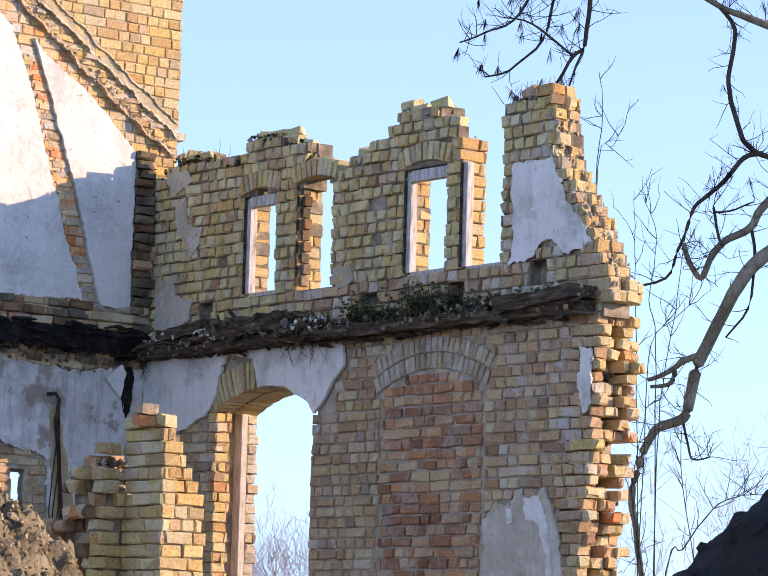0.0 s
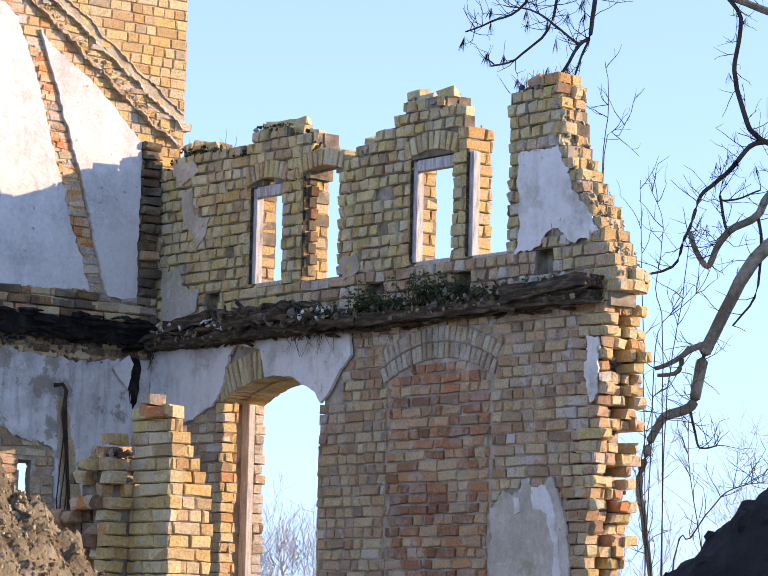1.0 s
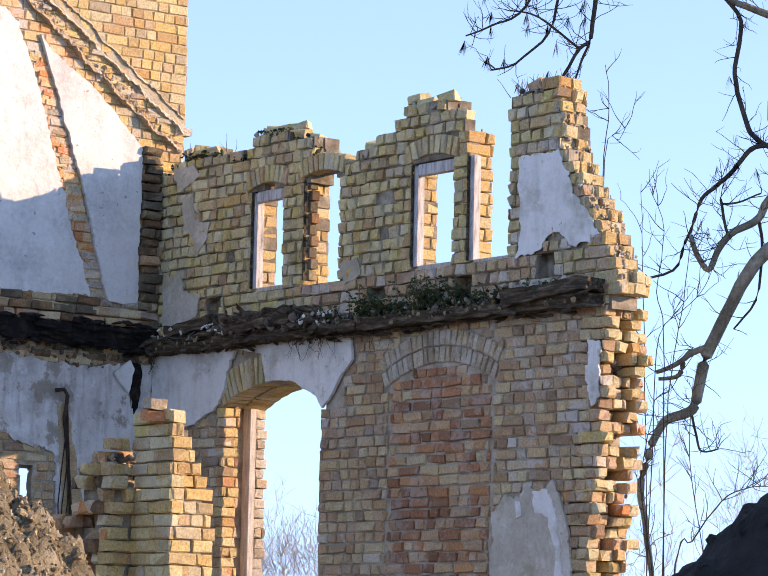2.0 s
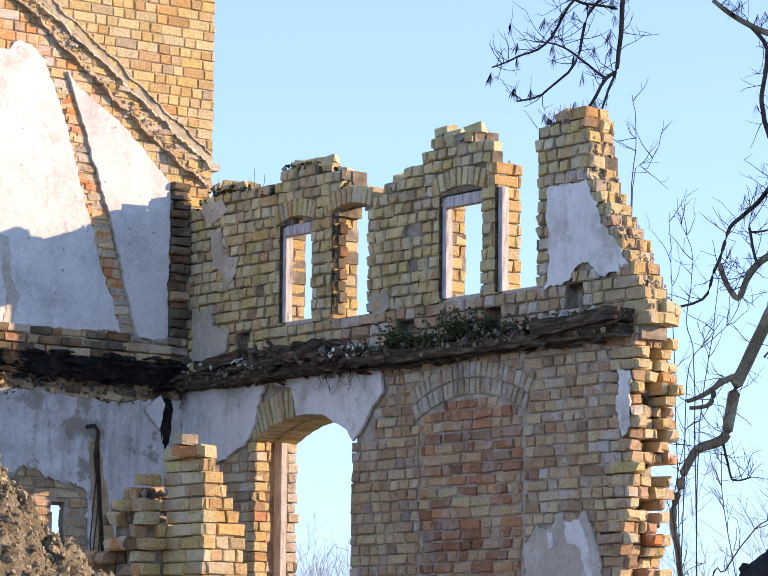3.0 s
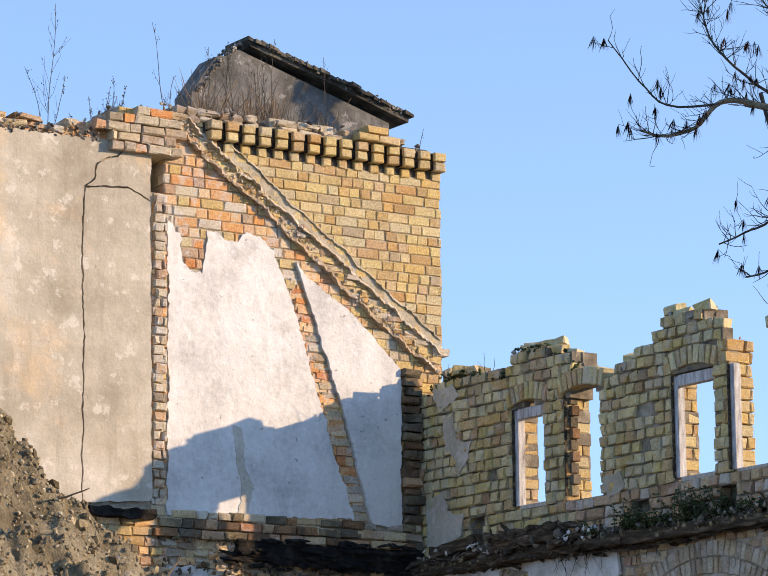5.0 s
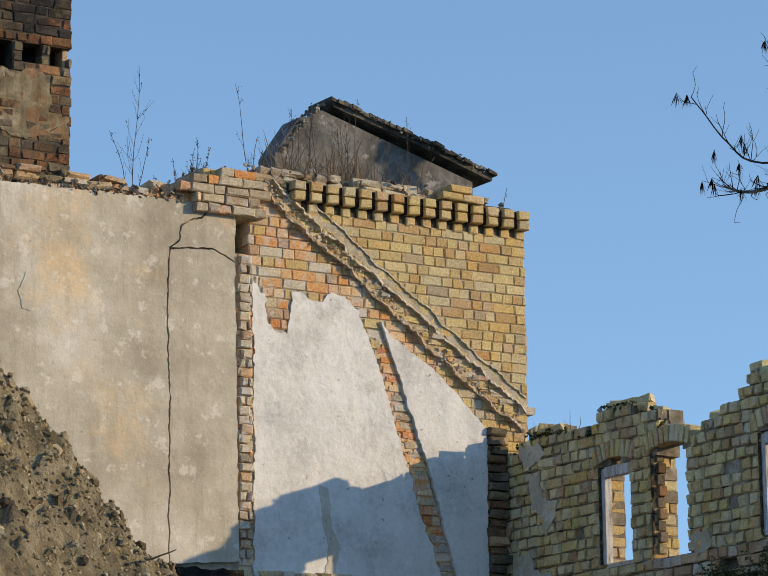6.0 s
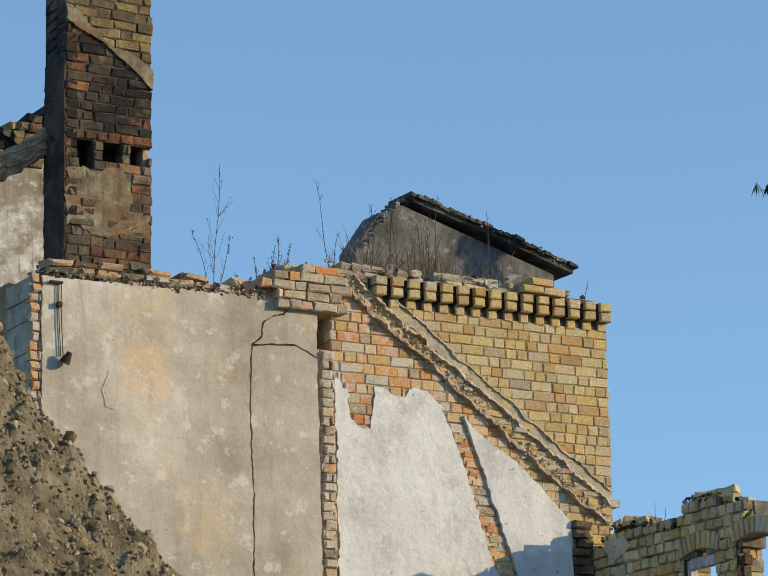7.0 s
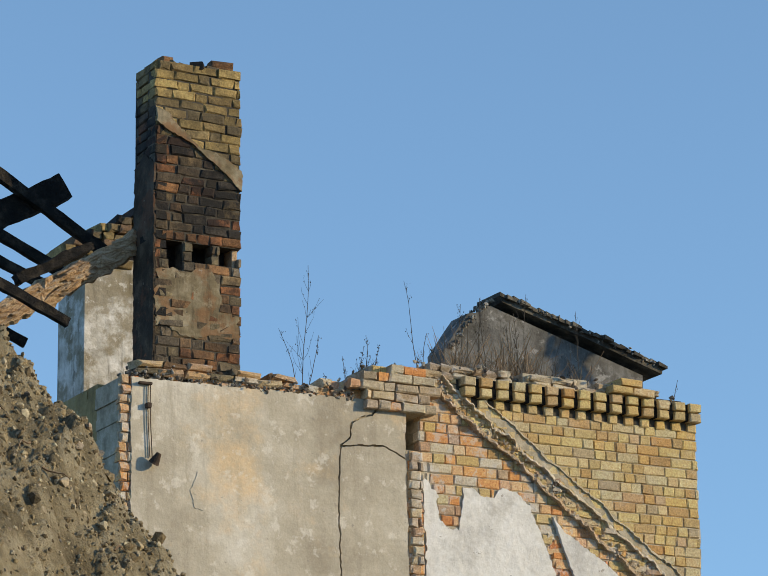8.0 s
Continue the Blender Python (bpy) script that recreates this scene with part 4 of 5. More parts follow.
lay(corbel, Vector((0, -0.05, 0)), U_EAST, -2.5, -0.2, 4.32, 4.40, lambda u, z: True, lambda u, z: rng.choice((MIXED, SMOKY_AND_SHADE, RED, SMOKY_AND_SHADE)), length=0.212, pitch=0.0765, depth=0.12, headers=0.15, wear=0.008)
lay(corbel, Vector((0, -0.03, 0)), U_EAST, -2.5, -0.2, 4.40, 4.47, lambda u, z: True, lambda u, z: rng.choice((PALE, MIXED, SMOKY_AND_SHADE, LIMED)), length=0.212, pitch=0.0765, depth=0.1, headers=0.5, wear=0.014, missing=0.1)
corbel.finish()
charred = beam("charred_beam", None, (-1.78, -0.015, 4.215), (0.02, -0.02, 4.19), 0.10, 0.15, CHARRED_AND_SHADE, "", 0.035, 4, 60)
tagged(charred, "charred black beam end built into the wall", "beam")
splinters("splintered_wood", charred, 130, lambda r: Vector((r.uniform(-1.85, 0.0), -r.uniform(0.02, 0.09), r.uniform(4.08, 4.32))), (1, 0, 0), 0.3, 0.022, CHARRED_AND_SHADE, 36, 0.2)
heap("rubble", wall_y, 240, lambda r: Vector((r.uniform(-2.5, -0.02), 0.0 - r.uniform(0, 0.05), r.choice((r.uniform(4.00, 4.12), r.uniform(4.26, 4.33))))), 0.05, SMOKY_AND_SHADE, 35)
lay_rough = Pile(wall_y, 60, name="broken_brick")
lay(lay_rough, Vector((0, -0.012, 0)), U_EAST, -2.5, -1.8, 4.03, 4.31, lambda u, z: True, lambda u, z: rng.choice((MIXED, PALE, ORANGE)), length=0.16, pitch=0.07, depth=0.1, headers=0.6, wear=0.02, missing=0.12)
lay(lay_rough, Vector((0, -0.006, 0)), U_EAST, -1.8, -0.05, 3.94, 4.08, lambda u, z: True, lambda u, z: rng.choice((SMOKY_AND_SHADE, MIXED, SMOKY_AND_SHADE)), length=0.16, pitch=0.07, depth=0.1, headers=0.6, wear=0.018, missing=0.25)
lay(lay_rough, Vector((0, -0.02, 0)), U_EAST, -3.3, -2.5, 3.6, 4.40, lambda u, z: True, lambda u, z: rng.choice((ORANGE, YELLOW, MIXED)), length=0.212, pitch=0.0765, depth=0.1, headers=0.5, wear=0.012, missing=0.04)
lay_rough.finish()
lintel = beam("charred_beam", None, (-3.12, -0.045, 4.455), (-2.54, -0.045, 4.445), 0.12, 0.075, CHARRED_AND_SHADE, "", 0.03, 14, 30)
tagged(lintel, "charred timber end under the grey plaster", "beam")
box("recess_back", wall_y, *RECESS, OLD_MORTAR)


def ridge(name, line, width, out, material, seed, label, bumps=120):
    """A broken mortar fillet that runs down the wall along a bent line."""
    verts, faces = [], []
    r = random.Random(seed)
    xs, zs = [p[0] for p in line], [p[1] for p in line]
    n = Vector((0.57, 0.82))
    for i in range(bumps + 1):
        x = xs[0] + (xs[-1] - xs[0]) * i / bumps
        c = Vector((x, float(np.interp(x, xs, zs)))) + n * (0.03 * noise.noise((x * 6, seed, 0)) + 0.015 * noise.noise((x * 31, seed, 0)) + r.uniform(-0.006, 0.006))
        w = width * (1 + 0.5 * noise.noise((x * 11, seed, 4)))
        o = out * max(0.1, 1 + 1.1 * noise.noise((x * 9, seed, 9)) + r.uniform(-0.25, 0.25))
        for s, y in ((-0.5, 0.01), (-0.5, -o), (0.0, -o * 0.8), (0.5, -o * 0.15), (0.5, 0.01)):
            p = c + n * s * w
            verts.append(Vector((p.x, y, p.y)))
    for i in range(bumps):
        for k in range(4):
            faces.append((i * 5 + k, i * 5 + k + 1, i * 5 + 6 + k, i * 5 + 5 + k))
    part_mesh(name, mesh_of(name, verts, faces, material), wall_y, label)


LOWER_SCAR = [(-2.40, 7.66), (-1.96, 7.33), (-1.51, 7.03), (-1.05, 6.68), (-0.58, 6.33), (-0.15, 6.02), (0.20, 5.82)]
UPPER_SCAR = [(-2.25, 7.70), (-1.64, 7.26), (-1.27, 7.0), (-0.78, 6.68), (-0.30, 6.34), (0.22, 5.98)]
ridge("roof_scar", LOWER_SCAR, 0.045, 0.05, PALE, 3, "mortar fillet left by the vanished roof", 160)
ridge("roof_scar", UPPER_SCAR, 0.035, 0.042, PALE, 5, "mortar fillet left by the vanished roof", 160)
ridge("roof_scar", [(-1.88, 7.58), (-1.5, 7.31), (-1.13, 7.03), (-0.71, 6.75), (-0.23, 6.40), (0.23, 6.10)], 0.02, 0.022, MORTAR, 8, "mortar fillet left by the vanished roof", 160)
scar = Pile(wall_y, 120, name="scar_brick")
lay(scar, Vector((0, -0.008, 0)), U_EAST, -2.35, 0.22, 5.84, 7.7, lambda u, z: level(LOWER_SCAR)(u) + 0.0 < z < level(UPPER_SCAR)(u) + 0.01, lambda u, z: rng.choice((PALE, YELLOW, YELLOW, MIXED)), length=0.16, pitch=0.062, depth=0.10, headers=0.4, wear=0.016, missing=0.08, out=lambda u, z: rng.uniform(-0.012, 0.012))
scar.finish()
heap("mortar_crumbs", wall_y, 260, lambda r: (lambda x: Vector((x, -r.uniform(0.0, 0.05), level(LOWER_SCAR)(x) + r.uniform(-0.03, 0.10))))(r.uniform(-2.35, 0.2)), 0.035, PALE, 39)
sheet("mortar_smear", wall_y, ORIGIN, U_EAST, [(-1.80, 7.50), (-1.2, 7.08), (-0.5, 6.60), (0.1, 6.18), (0.24, 6.06), (0.22, 5.99), (-0.5, 6.50), (-1.2, 6.97), (-1.8, 7.40)], MORTAR, 0.005, 0.0, 0.03, 19, "grey mortar smeared above the roof scar")

# the rough chase between grey and white plaster
chase = Pile(wall_y, 120, name="chase_brick")
lay(chase, Vector((0, -0.035, 0)), U_EAST, -2.545, -2.425, 4.6, 7.02, lambda u, z: -2.545 <= u <= -2.425, lambda u, z: LIMED if rng.random() < 0.6 else PALE, length=0.115, pitch=0.0765, headers=0.0, wear=0.010, depth=0.06, out=lambda u, z: 0.02 * noise.noise((z * 4, 2, 2)))
lay(chase, ORIGIN, U_EAST, -5.06, -4.985, 4.6, 7.4, lambda u, z: True, lambda u, z: ORANGE if rng.random() < 0.45 else LIMED, length=0.075, pitch=0.0765, headers=0.0, wear=0.009, depth=0.08, proud=0.02)
chase.finish()
# the ragged coping of the grey wall
coping = Pile(wall_y, 150, name="coping_brick")
lay(coping, Vector((0, -0.02, 0)), U_EAST, -4.95, -3.15, 7.44, 7.54, lambda u, z: z < 7.52 + 0.07 * noise.noise((u * 3, 1, 1)) + 0.03, lambda u, z: rng.choice((MIXED, MIXED, SMOKY_AND_SHADE, LIMED)), length=0.212, pitch=0.062, wear=0.016, depth=0.2, headers=0.3, missing=0.16)
lay(coping, Vector((0, -0.10, 0)), U_EAST, -3.12, -2.42, 7.42, 7.72, lambda u, z: (z > 7.5 or u > -2.98) and z < 7.58 + (u + 3.1) * 0.3, lambda u, z: ORANGE if rng.random() < 0.25 else PALE, length=0.212, pitch=0.0765, wear=0.010, depth=0.3, headers=0.5)
lay(coping, Vector((0, -0.03, 0)), U_EAST, -2.4, -0.3, 7.70, 7.80, lambda u, z: noise.noise((u * 3, z * 4, 2)) > -0.25, PALE, length=0.212, pitch=0.06, wear=0.016, depth=0.22, missing=0.1)
for x, z in ((-0.55, 7.735), (-0.34, 7.73), (-0.46, 7.80)):
    coping.add(rng.choice(brick_pool(0.2, 0.06, 0.3, YELLOW, 0.006)), frame_at(Vector((x, -0.13, z)), U_EAST) @ pose(0, 0, 0, 0, 2, 0))
coping.finish()
heap("mortar_crumbs", wall_y, 500, lambda r: (lambda u: Vector((u, r.uniform(-0.06, 0.3), TOPY(u) + r.uniform(-0.06, 0.05))))(r.uniform(-5.0, 0.2)), 0.05, RUBBLE, 37)
heap("earth_bed", wall_y, 700, lambda r: Vector((r.uniform(-4.98, -3.05), r.uniform(-0.035, 0.1), 7.425 + abs(r.gauss(0, 0.03)) - 0.015)), 0.034, RUBBLE, 38, 0.7)

# cable with a lamp holder on the grey wall
cable = tagged(new("wall_lamp"), "old lamp holder hanging from a cable on grey plaster", "lamp")
verts, faces = [], []
for dx in (0.0, 0.02):
    tube_into(verts, faces, [Vector((-4.84 + dx + 0.012 * math.sin(z * 5), -0.05, z)) for z in (7.36, 7.2, 7.05, 6.9, 6.78)], 0.004, 0.004, 4)
part_mesh("cable", mesh_of("cable", verts, faces, IRON), cable)
box("bracket", cable, (-4.93, -0.07, 7.345), (-4.82, -0.035, 7.365), IRON)
box("junction_box", cable, (-4.87, -0.08, 7.16), (-4.83, -0.035, 7.20), IRON)
bm = bmesh.new()
bmesh.ops.create_cone(bm, cap_ends=True, segments=12, radius1=0.045, radius2=0.02, depth=0.09, matrix=Matrix.Translation((-4.80, -0.10, 6.76)) @ pose(0, 0, 0, 30, 20, 0))
part("shade", bm, IRON, cable, "small dark tin shade")
sheet("plaster_scab", wall_y, Vector((0, -0.03, 0)), U_EAST, [(-4.42, 6.70), (-4.34, 6.72), (-4.30, 6.60), (-4.31, 6.46), (-4.38, 6.40), (-4.45, 6.42), (-4.48, 6.55)], GREY, 0.005, 0.0, 0.012, 41, "flaking skin of grey plaster")

# pipe and cables low in the corner
pipe = tagged(new("downpipe"), "rusty broken pipe with loose cables on the wall", "pipe")
verts, faces = [], []
tube_into(verts, faces, [Vector(p) for p in ((-0.98, -0.05, 3.72), (-0.92, -0.09, 3.73), (-0.89, -0.10, 3.68), (-0.89, -0.06, 3.5), (-0.84, -0.05, 3.2), (-0.80, -0.05, 2.8), (-0.78, -0.05, 0.0))], 0.018, 0.014, 7)
part_mesh("tube", mesh_of("tube", verts, faces, IRON), pipe)
for k in range(4):
    verts, faces = [], []
    tube_into(verts, faces, [Vector((-0.90 + k * 0.02 + 0.03 * math.sin(z * 4 + k), -0.07, z)) for z in (3.68, 3.5, 3.3, 3.1, 2.8, 2.4)], 0.006, 0.005, 4)
    part_mesh("cable", mesh_of("cable", verts, faces, IRON), pipe)
sheet("chase", wall_y, Vector((0, -0.022, 0)), U_EAST, [(-0.93, 3.62), (-0.84, 3.62), (-0.62, 2.6), (-0.60, 1.2), (-0.86, 1.2), (-0.88, 3.0)], MIXED, 0.006, 0.0, 0.02, 43, "brick showing where the plaster fell off")
# a black lump added in place of a dark mark in the corner
bm = bmesh.new()
bmesh.ops.create_icosphere(bm, subdivisions=3, radius=1.0)
for v in bm.verts:
    v.co = Vector((-0.19 + v.co.x * 0.05 * (1.2 + v.co.z * 0.5), -0.015 + v.co.y * 0.03, 3.80 + v.co.z * 0.22)) + noise.noise_vector(v.co * 4) * 0.03
tagged(part("charred_stub", bm, CHARRED_AND_SHADE, None), "black lump in place of a dark mark in the corner", "timber")
sheet("plaster_scab", wall_y, Vector((0, -0.03, 0)), U_EAST, [(-0.42, 3.90), (-0.26, 4.02), (-0.22, 3.95), (-0.27, 3.74)], SHADE_WHITE, 0.015, 0.01, 0.01, 44, "hanging flake of white plaster")

# ---- side wall of the tall house, its back and gable ----
OCHRE = plaster_material("ochre_stained_plaster", (0.10, 0.07, 0.03), (0.33, 0.245, 0.11), (0.46, 0.38, 0.22), (0.22, 0.07, 0.04), patch_at=(0.60, 0.64), streak=0.7)
west = tagged(new("wall_west"), "grey plastered side wall of the tall house", "wall", kind="structure")
core("body", west, Vector((-5.06, 0, 0)), U_NORTH, -3.9, -0.45, 0, 7.5, lambda u, z: z < 7.42 + 0.05 * noise.noise((u * 4, 0, 0)), OCHRE, 0.3, recess=0.0, ragged=0.0)
gable = tagged(new("gable_remnant"), "grey plastered gable end with a weathered roof edge", "gable")


def prism(name, owner, outline, y0, y1, material, label=""):
    bm = bmesh.new()
    f = bm.faces.new([bm.verts.new((x, y0, z)) for x, z in outline])
    ext = bmesh.ops.extrude_face_region(bm, geom=[f])
    for g in ext["geom"]:
        if isinstance(g, bmesh.types.BMVert):
            g.co.y = y1
    return part(name, bm, material, owner, label)


DARK_PLASTER = plaster_material("dark_weathered_plaster", (0.05, 0.047, 0.04), (0.15, 0.145, 0.135), (0.44, 0.43, 0.41), (0.06, 0.055, 0.045), patch_at=(0.52, 0.58), scale=2.6, streak=0.6)
prism("gable_wall", gable, [(-1.05, 7.0), (0.45, 7.0), (0.45, 0), (1.05, 0), (1.05, 8.50), (-0.44, 8.94), (-0.56, 8.98), (-0.70, 8.90), (-0.80, 8.88), (-0.90, 8.74), (-1.05, 8.52)], 2.0, 2.3, DARK_PLASTER)
eave = Vector((1.23, 8.595)) - Vector((-0.51, 9.085))
prism("roof_slab", gable, [(-0.51, 9.065), (-0.11, 8.95), (0.39, 8.815), (0.89, 8.675), (1.23, 8.58), (1.22, 8.515), (0.89, 8.615), (0.39, 8.77), (-0.11, 8.905), (-0.48, 9.005)], 1.93, 2.33, SLATE, "dark weathered roof edge")
for k in range(26):
    p, q = Vector((-0.51, 9.085)) + eave * (k / 26), Vector((-0.51, 9.085)) + eave * ((k + 1.15 + rng.uniform(0, 0.3)) / 26)
    j, f = rng.uniform(-0.006, 0.012), rng.uniform(-0.04, 0.03)
    prism("roof_tile", gable, [(p.x, p.y - 0.026 + j), (q.x, q.y - 0.024 + j), (q.x, q.y + 0.0 + j), (p.x, p.y + 0.012 + j)], 1.89 + f, 2.33, SLATE)
heap("crumb_bed", gable, 320, lambda r: (lambda t: Vector((-0.51 + 1.74 * t, r.uniform(1.88, 2.1), 9.075 - 0.49 * t + r.uniform(-0.03, 0.02))))(r.uniform(0.1, 1)), 0.035, RUBBLE, 51)
heap("broken_edge", gable, 170, lambda r: (lambda t: Vector((-1.0 + 0.46 * t, r.uniform(1.96, 2.2), float(np.interp(t, [0, 0.35, 0.6, 1.0], [8.53, 8.76, 8.90, 9.05])) + r.uniform(-0.04, 0.012))))(r.uniform(0, 1)), 0.05, RUBBLE, 52)

# ---- chimney on the grey wall ----
chimney = tagged(new("chimney"), "tall sooty brick chimney with flue holes, broken top", "chimney")
CX0, CX1, CY0, CY1 = -4.765, -4.015, 0.03, 0.42
FLUES = [(-4.615, 8.49, 0.095, 0.09), (-4.585, 8.37, 0.06, 0.06), (-4.36, 8.49, 0.085, 0.085), (-4.125, 8.48, 0.075, 0.11)]


def flue(u, z):
    return any(abs(u - c) < w and abs(z - d) < h for c, d, w, h in FLUES)


def chim_colour(u, z):
    if z > 9.52 + (u - CX0) * -0.62:
        return CHIM_YELLOW
    if z < 8.66:
        return BURNT if z > 8.58 or rng.random() < 0.4 else SMOKY_AND_SHADE
    return BURNT if noise.noise((u * 3.1, z * 3.1, 2.2)) - (u + 4.5) * 0.9 > -0.05 and rng.random() < 0.85 else SOOTED_AND_SHADE


box("flue_lining", chimney, (CX0 + 0.03, CY0 + 0.17, 7.4), (CX1 - 0.07, CY1 - 0.03, 9.9), CHARRED_AND_SHADE)
core("body", chimney, Vector((0, CY0, 0)), U_EAST, CX0 + 0.01, CX1 - 0.01, 7.4, 9.96, lambda u, z: not flue(u, z), SOOT_AND_SHADE, 0.15, pitch=0.0785, ragged=0.0)
box("side", chimney, (CX0 + 0.012, CY0 + 0.16, 7.4), (CX0 + 0.028, CY1, 9.94), SOOT_AND_SHADE)
cb = Pile(chimney, 300)
lay(cb, Vector((0, CY0, 0)), U_EAST, CX0, CX1, 7.45, 9.99, lambda u, z: CX0 - 0.001 <= u <= CX1 + 0.001 and not flue(u, z), chim_colour, pitch=0.0785, wear=0.010, length=0.21, joint=0.006, headers=0.5)
# the left side is blacker than the front: soot plus its shade in colour
lay(cb, Vector((CX0, 0, 0)), U_NORTH, -CY1, -CY0, 7.45, 9.99, lambda u, z: -CY1 <= u <= -CY0 + 0.001, lambda u, z: CHIM_YELLOW if z > 9.7 else SOOTED_AND_SHADE, pitch=0.0785, wear=0.007, length=0.2)
cb.finish()
box("back", chimney, (CX0 + 0.02, CY1 - 0.02, 7.4), (CX1 - 0.01, CY1 + 0.05, 9.95), SOOTED_AND_SHADE)
box("side", chimney, (CX1 - 0.06, CY0 + 0.05, 7.4), (CX1 - 0.012, CY1, 9.95), MIXED)
CHIM_PLASTER = plaster_material("sooty_brown_plaster", (0.06, 0.046, 0.028), (0.19, 0.152, 0.092), (0.34, 0.29, 0.20), (0.22, 0.115, 0.055), patch_at=(0.50, 0.56), scale=3.6, streak=0.8)
SIDE_SOOT_SHADE = plaster_material("soot_black_plaster", (0.015, 0.012, 0.009), (0.055, 0.04, 0.027), (0.13, 0.10, 0.07), (0.12, 0.055, 0.03), scale=3.0)
sheet("plaster", chimney, Vector((0, CY0, 0)), U_EAST, [(CX0, 8.30), (-4.62, 8.33), (-4.5, 8.28), (-4.42, 8.35), (-4.3, 8.36), (-4.22, 8.25), (-4.17, 8.05), (-4.10, 7.98), (CX1 - 0.02, 7.96), (CX1, 7.80), (-4.3, 7.82), (-4.45, 7.78), (-4.6, 7.84), (CX0, 7.86)], CHIM_PLASTER, 0.006, 0.0, 0.035, 47, "stained brown plaster left on the chimney")
# this skin's black also holds the shade of the side turned from the sun
sheet("plaster", chimney, Vector((CX0, 0, 0)), U_NORTH, [(-CY1, 9.22), (-CY1 + 0.2, 9.28), (-CY0, 9.18), (-CY0, 7.5), (-CY1, 7.5)], SIDE_SOOT_SHADE, 0.012, 0.0, 0.02, 48, "sooty plaster on the chimney's side, shade in its black")
sheet("mortar_fillet", chimney, Vector((0, CY0, 0)), U_EAST, [(CX0, 9.64), (-4.66, 9.60), (-4.52, 9.46), (-4.40, 9.36), (-4.30, 9.34), (-4.14, 9.28), (CX1, 9.18), (CX1, 9.04), (-4.2, 9.20), (-4.42, 9.35), (-4.6, 9.44), (CX0, 9.52)], CHIM_PLASTER, 0.022, 0.0, 0.016, 46, "slanting mortar fillet on the chimney")
for x, z, rz, w, m in ((-4.64, 10.01, 10, 0.10, SMOKY_AND_SHADE), (-4.58, 9.985, 40, 0.08, SMOKY_AND_SHADE), (-4.50, 9.98, 15, 0.10, SOOTED_AND_SHADE), (-4.33, 10.0, 60, 0.12, SOOTED_AND_SHADE), (-4.17, 10.045, -8, 0.19, BURNT), (-4.20, 9.985, 12, 0.2, SMOKY_AND_SHADE), (-4.05, 9.975, 20, 0.10, SMOKY_AND_SHADE), (-4.40, 9.975, -15, 0.1, SOOTED_AND_SHADE)):
    ob = new("loose_brick", rng.choice(brick_pool(w, 0.066, 0.11, m, 0.009)))
    ob.matrix_world = frame_at(Vector((x, CY0 + 0.03, z + 0.05)), U_EAST) @ pose(0, 0, 0, 0, rng.uniform(-6, 6), rz)
    tagged(ob, "loose brick lying on the broken chimney top", "brick", "loose bricks on the walls")

# ---- second stack behind, and the collapsed roof timbers ----
stack = tagged(new("plastered_stack"), "white plastered brick stack with a stepped broken top", "chimney")
SY = 3.0
core("body", stack, Vector((0, SY, 0)), U_EAST, -4.09, -3.40, 0, 9.26, lambda u, z: True, DIRTY_WHITE, 0.6, ragged=0.0, recess=0.0)
sb = Pile(stack, 80)
lay(sb, Vector((0, SY, 0)), U_EAST, -4.30, -3.4, 9.20, 9.85, lambda u, z: z < 9.34 + (u + 4.30) * 0.60 and (u > -4.10 or z > 9.24), lambda u, z: rng.choice((CHIM_YELLOW, SMOKY_AND_SHADE, SOOTED_AND_SHADE, CHIM_YELLOW, SOOTED_AND_SHADE)), pitch=0.085, wear=0.016, depth=0.5, missing=0.08, headers=0.7, length=0.21, out=lambda u, z: rng.uniform(-0.05, 0.05))
sb.finish()
roof = tagged(new("roof_frame"), "collapsed roof frame of charred rafters and a rotten beam", "roof")
ROTTEN = plain_material("rotten_brown_wood", (0.26, 0.14, 0.07), (0.58, 0.39, 0.23), (0.76, 0.62, 0.45), 9, 50, 1.0, dist=0.04, stretch=(0.6, 3, 3))
rotten = beam("rotten_beam", roof, (-6.7, 0.46, 7.36), (-4.70, 0.46, 8.65), 0.17, 0.18, ROTTEN, "split rotten brown beam", 0.06, 7, 70)
splinters("splinter_bark", rotten, 150, lambda r: (lambda t: Vector((-6.7 + 1.95 * t, 0.38 - r.uniform(0, 0.02), 7.36 + 1.26 * t + r.uniform(-0.07, 0.09))))(r.random()), (0.84, 0, 0.54), 0.26, 0.020, ROTTEN, 57, 0.12)
for k, (x0, z0, x1, z1, w, h, y) in enumerate((
        (-7.0, 8.13, -5.19, 9.16, 0.16, 0.22, 0.92), (-7.0, 9.86, -4.86, 8.63, 0.07, 0.085, 0.80), (-7.0, 9.26, -5.17, 8.43, 0.065, 0.08, 0.88),
        (-7.0, 8.99, -5.36, 8.32, 0.065, 0.075, 0.88), (-7.0, 8.41, -5.52, 7.76, 0.06, 0.075, -0.05), (-7.0, 8.46, -5.50, 7.82, 0.06, 0.07, 0.88),
        (-5.87, 8.11, -5.26, 8.46, 0.10, 0.075, 0.16))):
    beam("rafter", roof, (x0, y, z0), (x1, y, z1), w, h, CHARRED_AND_SHADE, "charred black rafter", 0.022 if k in (0, 6) else 0.010, 20 + k, 26)

# ---- the free-standing broken pier in front ----
pier = tagged(new("brick_pier"), "broken yellow brick pier standing before the arch", "pier")


